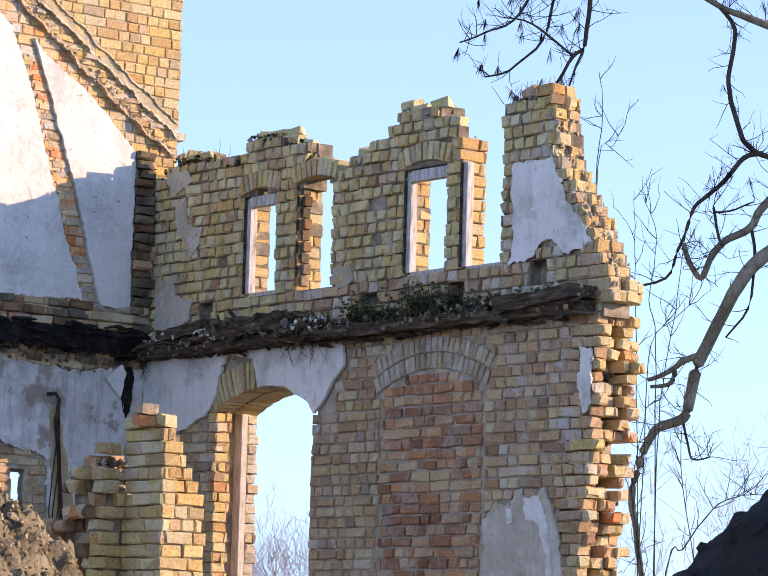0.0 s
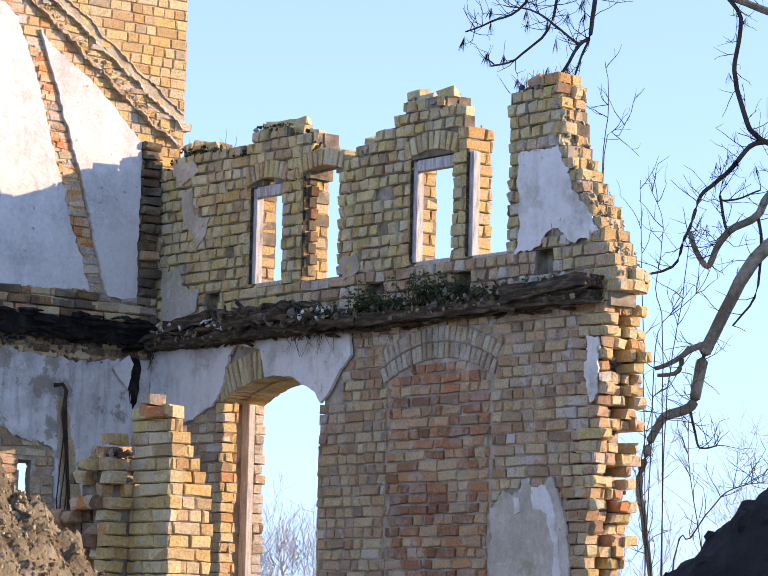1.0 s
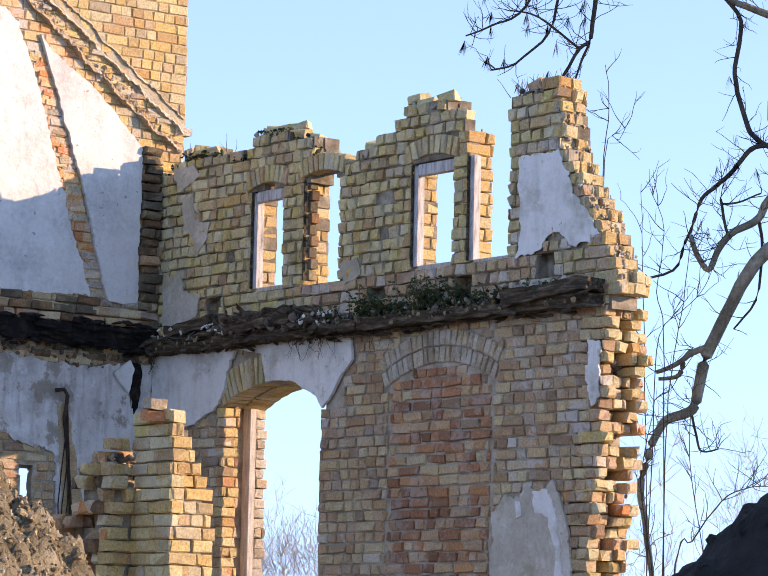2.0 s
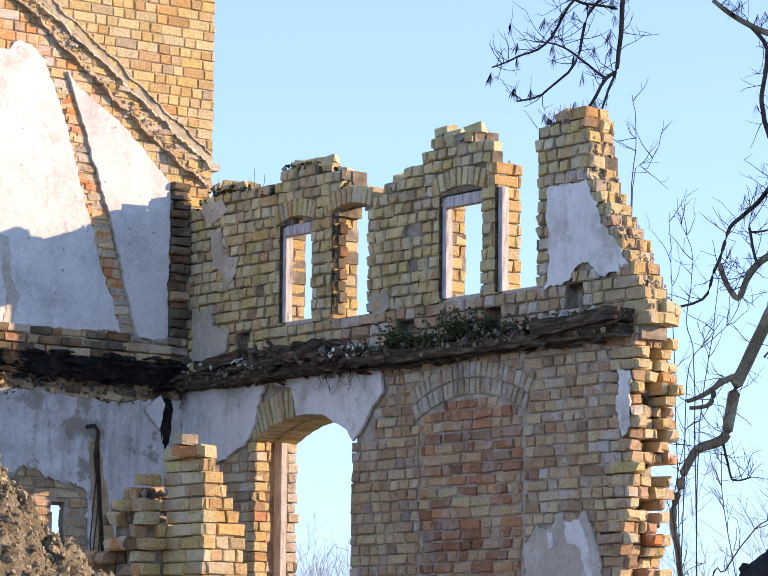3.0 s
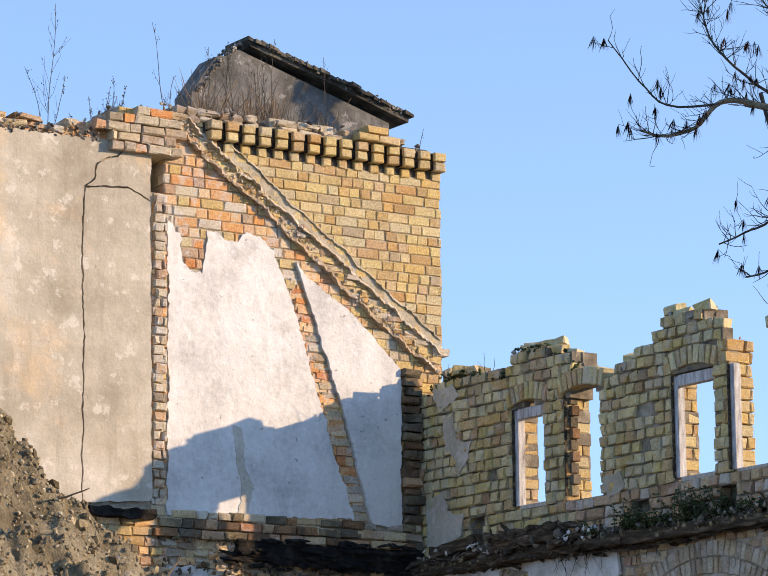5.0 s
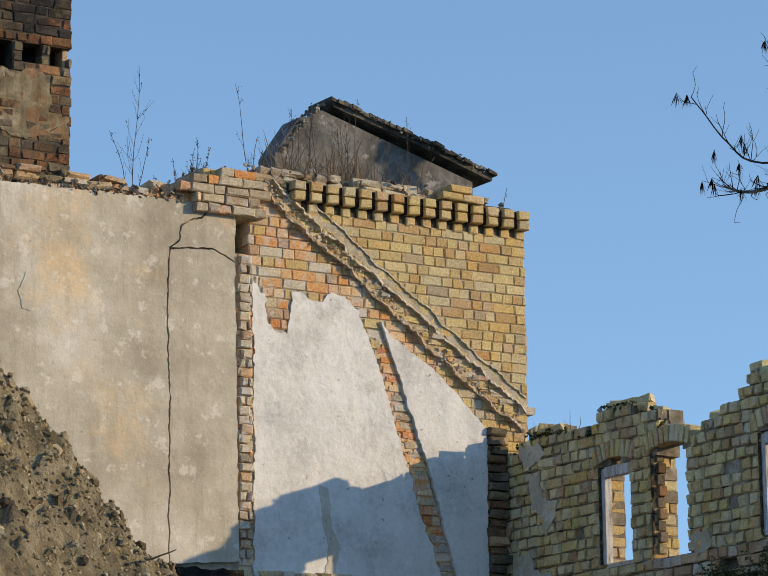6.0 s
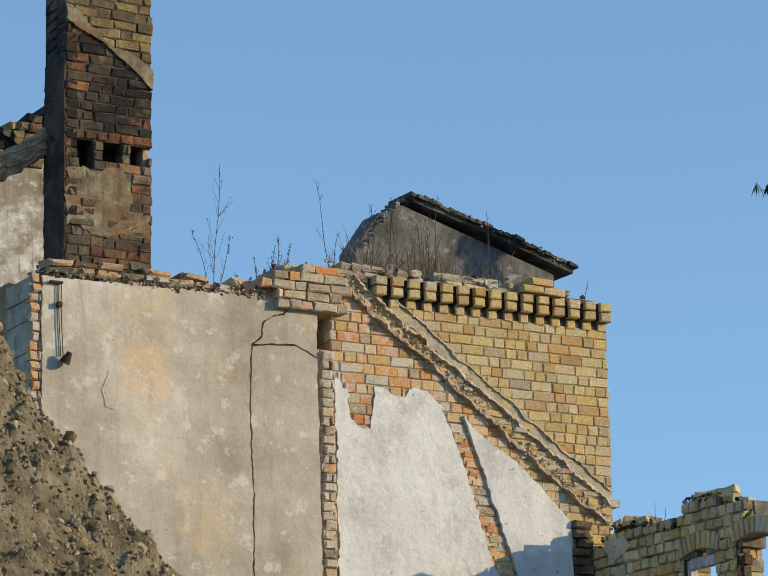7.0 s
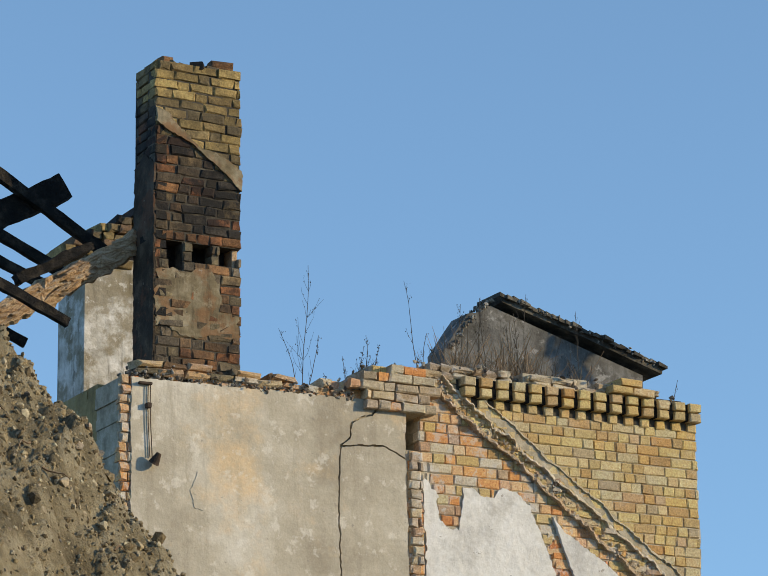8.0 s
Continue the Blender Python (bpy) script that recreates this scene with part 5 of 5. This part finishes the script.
def east_edge(z):
    return -3.22 - max(0, z - 2.6) * 0.62 + 0.045 * noise.noise((z * 15, 3, 3))


box("body", pier, (-3.53, -5.505, 0.0), (-3.30, -5.19, 2.62), OLD_MORTAR)
box("body", pier, (-3.53, -5.505, 2.60), (-3.42, -5.19, 3.0), OLD_MORTAR)
box("body", pier, (-3.66, -5.06, 0.0), (-3.38, -4.70, 2.68), OLD_MORTAR)
box("body", pier, (-3.66, -4.72, 0.0), (-3.38, -4.45, 2.42), OLD_MORTAR)
pb = Pile(pier, 260)
lay(pb, Vector((0, -5.52, 0)), U_EAST, -3.55, -3.18, 1.6, 3.07, lambda u, z: -3.551 <= u < east_edge(z), YELLOW, wear=0.007, length=0.21, depth=0.16)
lay(pb, Vector((-3.55, 0, 0)), U_NORTH, 5.08, 5.53, 1.6, 3.06, lambda u, z: 5.08 <= u <= 5.521, OLD_YELLOW, wear=0.007, length=0.21)
lay(pb, Vector((-3.72, 0, 0)), U_NORTH, 4.40, 5.10, 1.6, 2.9, lambda u, z: u < 5.06 and z < 2.80 + 0.12 * noise.noise((u * 6, 3, 1)) - max(0, 4.75 - u) * 0.9, lambda u, z: rng.choice((OLD_YELLOW, SMOKY_AND_SHADE, SMOKY_AND_SHADE, ORANGE, MIXED)), wear=0.018, length=0.21, headers=0.7, missing=0.2, depth=0.24, out=lambda u, z: rng.uniform(-0.10, 0.07))
lay(pb, Vector((0, -5.08, 0)), U_EAST, -3.74, -3.55, 1.6, 2.9, lambda u, z: -3.741 <= u <= -3.56, YELLOW, wear=0.010, length=0.19, depth=0.1, missing=0.1, out=lambda u, z: rng.uniform(-0.03, 0.06))
pb.finish()

heap("rubble", pier, 90, lambda r: Vector((r.uniform(-3.68, -3.45), r.uniform(-5.05, -4.8), r.uniform(2.70, 2.86))), 0.07, RUBBLE, 53)
for x, y, z, rz, w, m in ((-3.50, -5.50, 3.09, 5, 0.12, YELLOW), (-3.53, -5.36, 3.09, 70, 0.2, ORANGE), (-3.53, -5.38, 3.15, 75, 0.16, PALE), (-3.60, -4.98, 2.84, 20, 0.14, YELLOW)):
    ob = new("loose_brick", rng.choice(brick_pool(w, 0.066, 0.11, m, 0.009)))
    ob.matrix_world = frame_at(Vector((x, y, z)), U_EAST) @ pose(0, 0, 0, rng.uniform(-8, 8), rng.uniform(-8, 8), rz)
    tagged(ob, "loose brick lying on the broken brick pier", "brick", "loose bricks on the walls")

# ---- heaps of earth; l runs to the right and d ahead of the viewpoint ----
RIGHTWARD, AHEAD = Vector((0.788, -0.6157, 0)), Vector((0.6157, 0.788, 0))
FOOT = Vector((EYE[0], EYE[1], 0))


def spot(l, d, z):
    return FOOT + RIGHTWARD * l + AHEAD * d + UP * z


def mound_height(l, d):
    crest = float(np.interp(l, [-9, -5.6, -3.9, -3.5, -3.38, -3.05, -2.58, -2.05, -1.6, -1.1, 0.6], [4.5, 6.3, 5.12, 4.68, 4.40, 3.97, 3.37, 2.86, 2.44, 1.90, 0.2]))
    return crest - abs(d - 13) * 0.55 - 0.03 * (d - 13) ** 2


def soil(l, d):
    p = Vector((l, d, 0))
    return 0.10 * noise.noise(p * 2.3) + 0.08 * noise.noise(p * 7) + 0.075 * noise.noise(p * 15) + 0.05 * noise.noise(p * 31)


def earth_heap(name, ls, ds, height, material, label):
    verts, faces = [], []
    for l in ls:
        for d in ds:
            verts.append(spot(l, d, max(-0.1, height(l, d) + soil(l, d))))
    n = len(ds)
    for i in range(len(ls) - 1):
        for j in range(n - 1):
            faces.append((i * n + j, (i + 1) * n + j, (i + 1) * n + j + 1, i * n + j + 1))
    ob = new(name, mesh_of(name, verts, faces, material, True))
    return tagged(ob, label, "earth", kind="structure")


mound = earth_heap("earth_mound", list(np.linspace(-9, -4.4, 20)) + list(np.linspace(-4.3, -0.9, 190)) + list(np.linspace(-0.8, 0.8, 12)), list(np.linspace(7.5, 11, 16)) + list(np.linspace(11.05, 13.6, 110)) + list(np.linspace(13.8, 17.5, 14)), mound_height, EARTH, "steep heap of dry earth and rubble")


def mound_point(r):
    l, d = r.uniform(-4.3, -0.95), 13.15 - abs(r.gauss(0, 0.8))
    return spot(l, d, mound_height(l, d) + soil(l, d) - 0.004)


heap("clods", mound, 13000, mound_point, 0.024, CLOD, 71, 0.8)
heap("clods", mound, 700, mound_point, 0.055, CLOD, 72, 0.8)
heap("stones", mound, 90, mound_point, 0.035, RUBBLE, 73)
verts, faces = [], []
r = random.Random(91)
for k in range(26):
    p = mound_point(r)
    d = Vector((r.uniform(-1, 1), r.uniform(-1, 1), r.uniform(-0.6, 0.5))).normalized()
    path = [p + UP * 0.02]
    for s in range(4):
        d = (d + Vector((r.gauss(0, .3), r.gauss(0, .3), r.gauss(0, .3)))).normalized()
        path.append(path[-1] + d * r.uniform(0.02, 0.05))
    tube_into(verts, faces, path, 0.006, 0.002, 4)
part_mesh("roots", mesh_of("roots", verts, faces, WEED), mound)


def berm_height(l, d):
    side = float(np.interp(l, [0.2, 0.60, 0.68, 0.76, 0.86, 1.3, 1.9, 2.6, 4.0], [1.3, 1.79, 1.86, 1.94, 2.01, 2.3, 2.5, 2.2, 0.0]))
    return side - max(0, abs(d - 6.6) - 0.4) * 0.9


# the bank's shade is put into its near-black soil colour
berm = earth_heap("earth_bank", list(np.linspace(0.0, 0.5, 8)) + list(np.linspace(0.52, 1.3, 70)) + list(np.linspace(1.4, 4.2, 18)), list(np.linspace(4.3, 5.8, 10)) + list(np.linspace(5.85, 7.4, 60)) + list(np.linspace(7.5, 9.6, 10)), lambda l, d: berm_height(l, d) - 0.06 - 0.5 * soil(l, d), SHADED_EARTH, "bank of soil close by, its shade in the dark colour")
heap("clods", berm, 500, lambda r: (lambda l, d: spot(l, d, berm_height(l, d) + 0.5 * soil(l, d) - 0.075))(r.uniform(0.5, 1.1), r.uniform(6.0, 7.1)), 0.035, SHADED_EARTH, 75)

# ---- plants on the wall tops ----
def weed(base, height, seed, branches=10, lean=(0, 0), dots=30, width=0.0034):
    """A dry stalk with thin side shoots and seed heads."""
    r = random.Random(seed)
    verts, faces = [], []
    p, d = Vector(base), Vector((lean[0], 0, 1)).normalized()
    stem = [p.copy()]
    for k in range(9):
        d = (d + Vector((r.gauss(0, 0.05) + lean[0] * 0.06, r.gauss(0, 0.05), 0.02))).normalized()
        p = p + d * height / 9
        stem.append(p.copy())
    tube_into(verts, faces, stem, width, 0.0018, 4)
    tips = []
    for k in range(branches):
        i = r.randint(1, 8)
        q, e = stem[i].copy(), Vector((r.choice((-1, 1)) * r.uniform(0.3, 0.9), r.uniform(-0.4, 0.4), 1)).normalized()
        ln = height * r.uniform(0.12, 0.38) * (1.1 - i / 10)
        path = [q.copy()]
        for s in range(4):
            e = (e + Vector((r.gauss(0, 0.12), r.gauss(0, 0.12), 0.12))).normalized()
            q = q + e * ln / 4
            path.append(q.copy())
            tips.append(q.copy())
        tube_into(verts, faces, path, 0.0017, 0.0009, 3)
    tips += stem[4:]
    owner = tagged(new("dry_weed"), "thin dry weed stalk growing on the wall top", "plant", "dry weeds on the walls")
    part_mesh("stalk", mesh_of("stalk", verts, faces, TWIG), owner, kind="stuff")
    verts, faces = [], []
    pv, pf = chunk(r, 1.0, 1.6)
    for k in range(dots):
        m = Matrix.Translation(r.choice(tips) + Vector((r.gauss(0, 0.008), r.gauss(0, 0.008), r.gauss(0, 0.008)))) @ Matrix.Scale(r.uniform(0.004, 0.010), 4)
        j = len(verts)
        verts += [m @ v for v in pv]
        faces += [tuple(i + j for i in f) for f in pf]
    part_mesh("seed_spray", mesh_of("seed_spray", verts, faces, TWIG), owner, kind="stuff")


for k, (x, y, z, h, b, lean, dots) in enumerate((
        (-3.43, 0.12, 7.50, 1.05, 16, 0.0, 40), (-3.48, 0.12, 7.50, 0.5, 6, -0.25, 12), (-3.38, 0.12, 7.50, 0.45, 6, 0.25, 12),
        (-2.38, 0.10, 7.72, 0.78, 4, -0.22, 30), (-2.34, 0.10, 7.72, 0.36, 5, 0.1, 14), (-2.28, 0.10, 7.72, 0.3, 5, 0.25, 12),
        (-2.95, 0.10, 7.60, 0.30, 14, 0.1, 30), (-2.86, 0.12, 7.64, 0.36, 14, 0.15, 34), (-2.78, 0.14, 7.66, 0.30, 12, 0.2, 26), (-3.05, 0.1, 7.58, 0.22, 10, -0.1, 20),
        (-3.22, 0.05, 7.50, 0.14, 5, -0.3, 12), (0.10, 0.12, 7.62, 0.32, 7, 0.1, 14), (-1.15, 0.4, 7.7, 0.95, 10, 0.05, 30), (-1.0, 0.4, 7.7, 0.62, 8, 0.3, 20),
        (-1.85, 0.3, 7.72, 0.62, 8, 0.05, 24), (-1.70, 0.3, 7.72, 0.68, 8, -0.05, 24), (-1.4, 0.35, 7.72, 0.6, 8, 0.1, 24), (-0.85, 0.3, 7.7, 0.45, 8, 0.2, 24), (-1.95, 0.3, 7.72, 0.75, 14, 0.12, 30), (-1.62, 0.3, 7.72, 0.8, 16, -0.08, 30), (-1.28, 0.35, 7.72, 0.7, 18, 0.0, 34), (-0.72, 0.3, 7.7, 0.85, 14, 0.1, 34))):
    weed((x, y, z), h, 200 + k, b, (lean, 0), dots)
for k, (x, n, h, s) in enumerate(((-2.0, 34, 0.42, 0.10), (-1.75, 40, 0.5, 0.10), (-1.42, 60, 0.46, 0.09), (-1.25, 50, 0.42, 0.08), (-0.95, 16, 0.3, 0.08), (-1.6, 30, 0.35, 0.12), (-1.35, 60, 0.6, 0.10), (-1.85, 40, 0.6, 0.12), (-0.8, 26, 0.5, 0.08))):
    tagged(tuft("dry_grass", None, (x, 0.30, 7.72), n, h, s, WEED, 230 + k), "dense brown dry weeds behind the parapet", "grass", "dry grass on the walls")

# ---- bare trees beyond the wall ----
TREE = 27.5


def limb_path(points, r, depth=TREE, wob=0.12, fine=4):
    out = []
    ends = [points[0]] + list(points) + [points[-1]]
    for i in range(len(points) - 1):
        a, b, c, d = (Vector(q) for q in ends[i:i + 4])
        for k in range(fine):
            t = k / fine
            q = b + (c - a) * t * 0.5 + (a * 2 - b * 5 + c * 4 - d) * t * t * 0.5 + (b * 3 - a - c * 3 + d) * t ** 3 * 0.5
            out.append((q.x, q.y))
    out.append(points[-1])
    return [spot(l + 0.015 * noise.noise((l * 5, z * 5, 1)), depth + wob * noise.noise((l * 1.3, z * 1.3, 2)), z + 0.015 * noise.noise((l * 5, z * 5, 7))) for l, z in out]


def shoots(verts, faces, path, r, count, length, radius, depth, ends, droop=0.0, level=2):
    for _ in range(count):
        i = r.randint(1, len(path) - 1)
        p = path[i].copy()
        t = (path[i] - path[i - 1]).normalized()
        d = (t * r.uniform(0.1, 0.8) + RIGHTWARD * r.uniform(-0.8, 0.8) + UP * (r.uniform(-0.25, 0.9) - droop) + AHEAD * r.uniform(-0.5, 0.5)).normalized()
        ln = length * r.uniform(0.35, 1.0)
        n = 6
        tw = [p.copy()]
        for k in range(n):
            d = (d + RIGHTWARD * r.gauss(0, 0.16) + UP * (r.gauss(0, 0.14) + 0.05) + AHEAD * r.gauss(0, 0.12)).normalized()
            p = p + d * ln / n
            tw.append(p.copy())
        tube_into(verts, faces, tw, radius, radius * 0.45, 4)
        ends.append(tw[-1])
        if level > 1:
            shoots(verts, faces, tw, r, r.randint(1, 3), length * 0.5, radius * 0.62, depth, ends, droop, level - 1)


def seed_cluster(owner, at, r):
    verts, faces = [at], []
    for _ in range(22):
        d = (Vector((r.gauss(0, 0.2), r.gauss(0, 0.2), -1))).normalized()
        s = d.orthogonal().normalized() * 0.019
        e = at + d * r.uniform(0.06, 0.165)
        k = len(verts)
        verts += [at.lerp(e, 0.6) + s, e, at.lerp(e, 0.6) - s]
        faces.append((0, k, k + 1, k + 2))
    part_mesh("seed_pod", mesh_of("seed_pod", verts, faces, SEEDS), owner, "dry brown hanging ash key")


ash = tagged(new("ash_tree"), "bare grey ash tree with crooked limbs and seed bunches", "tree")
verts, faces = [], []
tube_into(verts, faces, limb_path([(5.0, -0.2), (4.95, 2.0), (4.85, 4.0), (4.8, 6.0), (4.75, 8.0), (4.5, 10.0), (4.4, 12.0)], rng), 0.22, 0.06, 12)
part_mesh("trunk", mesh_of("trunk", verts, faces, BARK), ash)
# limb lines (right, up) placed to fit the camera's view at one depth
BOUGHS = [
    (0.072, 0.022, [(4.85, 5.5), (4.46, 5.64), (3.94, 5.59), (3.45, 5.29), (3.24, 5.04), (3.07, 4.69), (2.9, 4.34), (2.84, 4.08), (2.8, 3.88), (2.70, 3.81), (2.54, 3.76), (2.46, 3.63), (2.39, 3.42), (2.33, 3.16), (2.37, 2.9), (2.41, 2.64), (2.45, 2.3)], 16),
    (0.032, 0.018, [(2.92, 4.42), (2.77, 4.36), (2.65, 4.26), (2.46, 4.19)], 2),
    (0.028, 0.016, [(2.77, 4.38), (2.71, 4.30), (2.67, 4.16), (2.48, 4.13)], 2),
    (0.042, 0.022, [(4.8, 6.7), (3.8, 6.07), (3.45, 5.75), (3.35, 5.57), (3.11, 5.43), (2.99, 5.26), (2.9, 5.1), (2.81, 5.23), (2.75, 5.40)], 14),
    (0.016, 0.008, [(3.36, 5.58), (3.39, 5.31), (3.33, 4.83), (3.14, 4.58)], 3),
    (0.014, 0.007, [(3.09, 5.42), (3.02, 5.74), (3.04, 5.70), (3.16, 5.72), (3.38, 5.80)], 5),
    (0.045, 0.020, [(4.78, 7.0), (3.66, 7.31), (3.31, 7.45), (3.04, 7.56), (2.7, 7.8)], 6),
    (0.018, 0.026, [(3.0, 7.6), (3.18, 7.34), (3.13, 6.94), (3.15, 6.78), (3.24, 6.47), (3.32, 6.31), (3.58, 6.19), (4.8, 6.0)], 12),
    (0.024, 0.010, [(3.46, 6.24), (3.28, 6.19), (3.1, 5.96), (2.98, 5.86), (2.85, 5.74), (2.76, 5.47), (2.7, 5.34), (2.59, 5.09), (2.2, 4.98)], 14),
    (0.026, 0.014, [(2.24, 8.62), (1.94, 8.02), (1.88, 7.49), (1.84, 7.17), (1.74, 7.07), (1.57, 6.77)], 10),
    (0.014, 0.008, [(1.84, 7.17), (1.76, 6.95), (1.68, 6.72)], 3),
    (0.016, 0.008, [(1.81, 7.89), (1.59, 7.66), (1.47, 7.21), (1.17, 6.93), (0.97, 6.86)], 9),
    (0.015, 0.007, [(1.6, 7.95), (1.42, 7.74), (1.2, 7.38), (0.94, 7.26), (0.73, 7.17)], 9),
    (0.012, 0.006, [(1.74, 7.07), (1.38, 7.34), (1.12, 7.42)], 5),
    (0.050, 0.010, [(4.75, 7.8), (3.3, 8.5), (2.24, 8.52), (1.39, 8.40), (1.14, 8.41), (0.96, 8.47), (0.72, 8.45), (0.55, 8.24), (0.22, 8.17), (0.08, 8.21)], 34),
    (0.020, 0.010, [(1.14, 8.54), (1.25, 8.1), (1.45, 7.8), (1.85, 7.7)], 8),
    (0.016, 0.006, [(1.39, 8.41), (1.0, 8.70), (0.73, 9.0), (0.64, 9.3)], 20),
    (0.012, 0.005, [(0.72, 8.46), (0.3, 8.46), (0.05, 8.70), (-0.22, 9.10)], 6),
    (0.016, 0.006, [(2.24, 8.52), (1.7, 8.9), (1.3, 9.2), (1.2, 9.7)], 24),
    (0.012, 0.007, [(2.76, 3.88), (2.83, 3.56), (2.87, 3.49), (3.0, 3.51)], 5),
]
r = random.Random(303)
verts2, faces2, ends = [], [], []
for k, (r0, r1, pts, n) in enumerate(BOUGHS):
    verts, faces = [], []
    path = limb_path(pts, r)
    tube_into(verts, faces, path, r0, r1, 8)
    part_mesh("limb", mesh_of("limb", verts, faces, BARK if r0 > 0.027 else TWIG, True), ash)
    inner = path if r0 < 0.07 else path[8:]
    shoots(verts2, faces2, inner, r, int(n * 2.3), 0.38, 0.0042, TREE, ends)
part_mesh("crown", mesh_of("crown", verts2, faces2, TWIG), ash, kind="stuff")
high = [e for e in ends if e.z > 6.7]
mid = [e for e in ends if 4.9 < e.z <= 6.7]
for e in r.sample(high, min(100, len(high))) + r.sample(mid, min(16, len(mid))):
    seed_cluster(ash, e, r)

# saplings that stand behind the wall's end
for k, (pts, n, r0) in enumerate((
        ([(1.90, 0.0), (1.92, 3.0), (1.94, 5.71), (1.99, 6.47), (1.95, 6.86)], 6, 0.012),
        ([(2.0, 0.0), (1.95, 4.0), (1.96, 6.02), (2.08, 6.2), (2.16, 6.36)], 4, 0.010),
        ([(2.40, 0.0), (2.35, 3.0), (2.31, 4.76), (2.29, 5.37), (2.28, 5.81)], 5, 0.010),
        ([(2.55, 0.0), (2.5, 3.0), (2.49, 4.46), (2.42, 4.85), (2.48, 5.38), (2.36, 5.77)], 7, 0.011),
        ([(2.5, 0.0), (2.5, 2.6), (2.52, 3.76), (2.6, 4.42), (2.66, 4.77), (2.72, 5.38), (2.8, 5.65)], 9, 0.011),
        ([(2.3, 0.0), (2.40, 3.5), (2.45, 4.46), (2.64, 4.68), (2.81, 4.86), (2.9, 5.08)], 6, 0.010),
        ([(2.5, 0.0), (2.62, 2.48), (2.75, 2.69), (3.01, 3.04), (3.22, 3.15), (3.47, 3.18)], 16, 0.016),
        ([(2.35, 0.0), (2.42, 1.8), (2.40, 2.5), (2.30, 3.2), (2.42, 3.9)], 16, 0.014),
        ([(3.0, 0.0), (3.0, 1.8), (2.85, 2.6), (2.72, 3.4), (2.75, 4.1)], 14, 0.012))):
    sap = tagged(new("sapling"), "thin leafless sapling behind the broken wall end", "sapling", "bare saplings")
    verts, faces, e2 = [], [], []
    path = limb_path(pts, r, TREE - 0.4)
    tube_into(verts, faces, path, r0 * 0.6, r0 * 0.25, 6)
    part_mesh("stem", mesh_of("stem", verts, faces, TWIG), sap)
    verts, faces = [], []
    shoots(verts, faces, path[len(path) // 3:], r, n, 0.4, 0.0042, TREE, e2)
    part_mesh("crown", mesh_of("crown", verts, faces, TWIG), sap, kind="stuff")

# the far thicket; distance haze is put into its pale twig colour
verts, faces, e3 = [], [], []
for k in range(150):
    l = r.uniform(-6, 12) if k < 90 else r.uniform(-3.8, 0.6)
    d = r.uniform(62, 78)
    h = r.uniform(3.2, 4.7) if l < 3 else r.uniform(4.0, 7.0)
    path = [spot(l + 0.25 * noise.noise((l, z, 3)) * z, d, z) for z in np.linspace(0, h, 8)]
    tube_into(verts, faces, path, 0.014, 0.004, 4)
    shoots(verts, faces, path[2:], r, 16, 1.3, 0.006, d, e3)
tagged(part_mesh("far_thicket", mesh_of("far_thicket", verts, faces, HAZED_TWIG), None), "distant thicket of bare bushes, haze put into its pale colour", "bushes", kind="stuff")
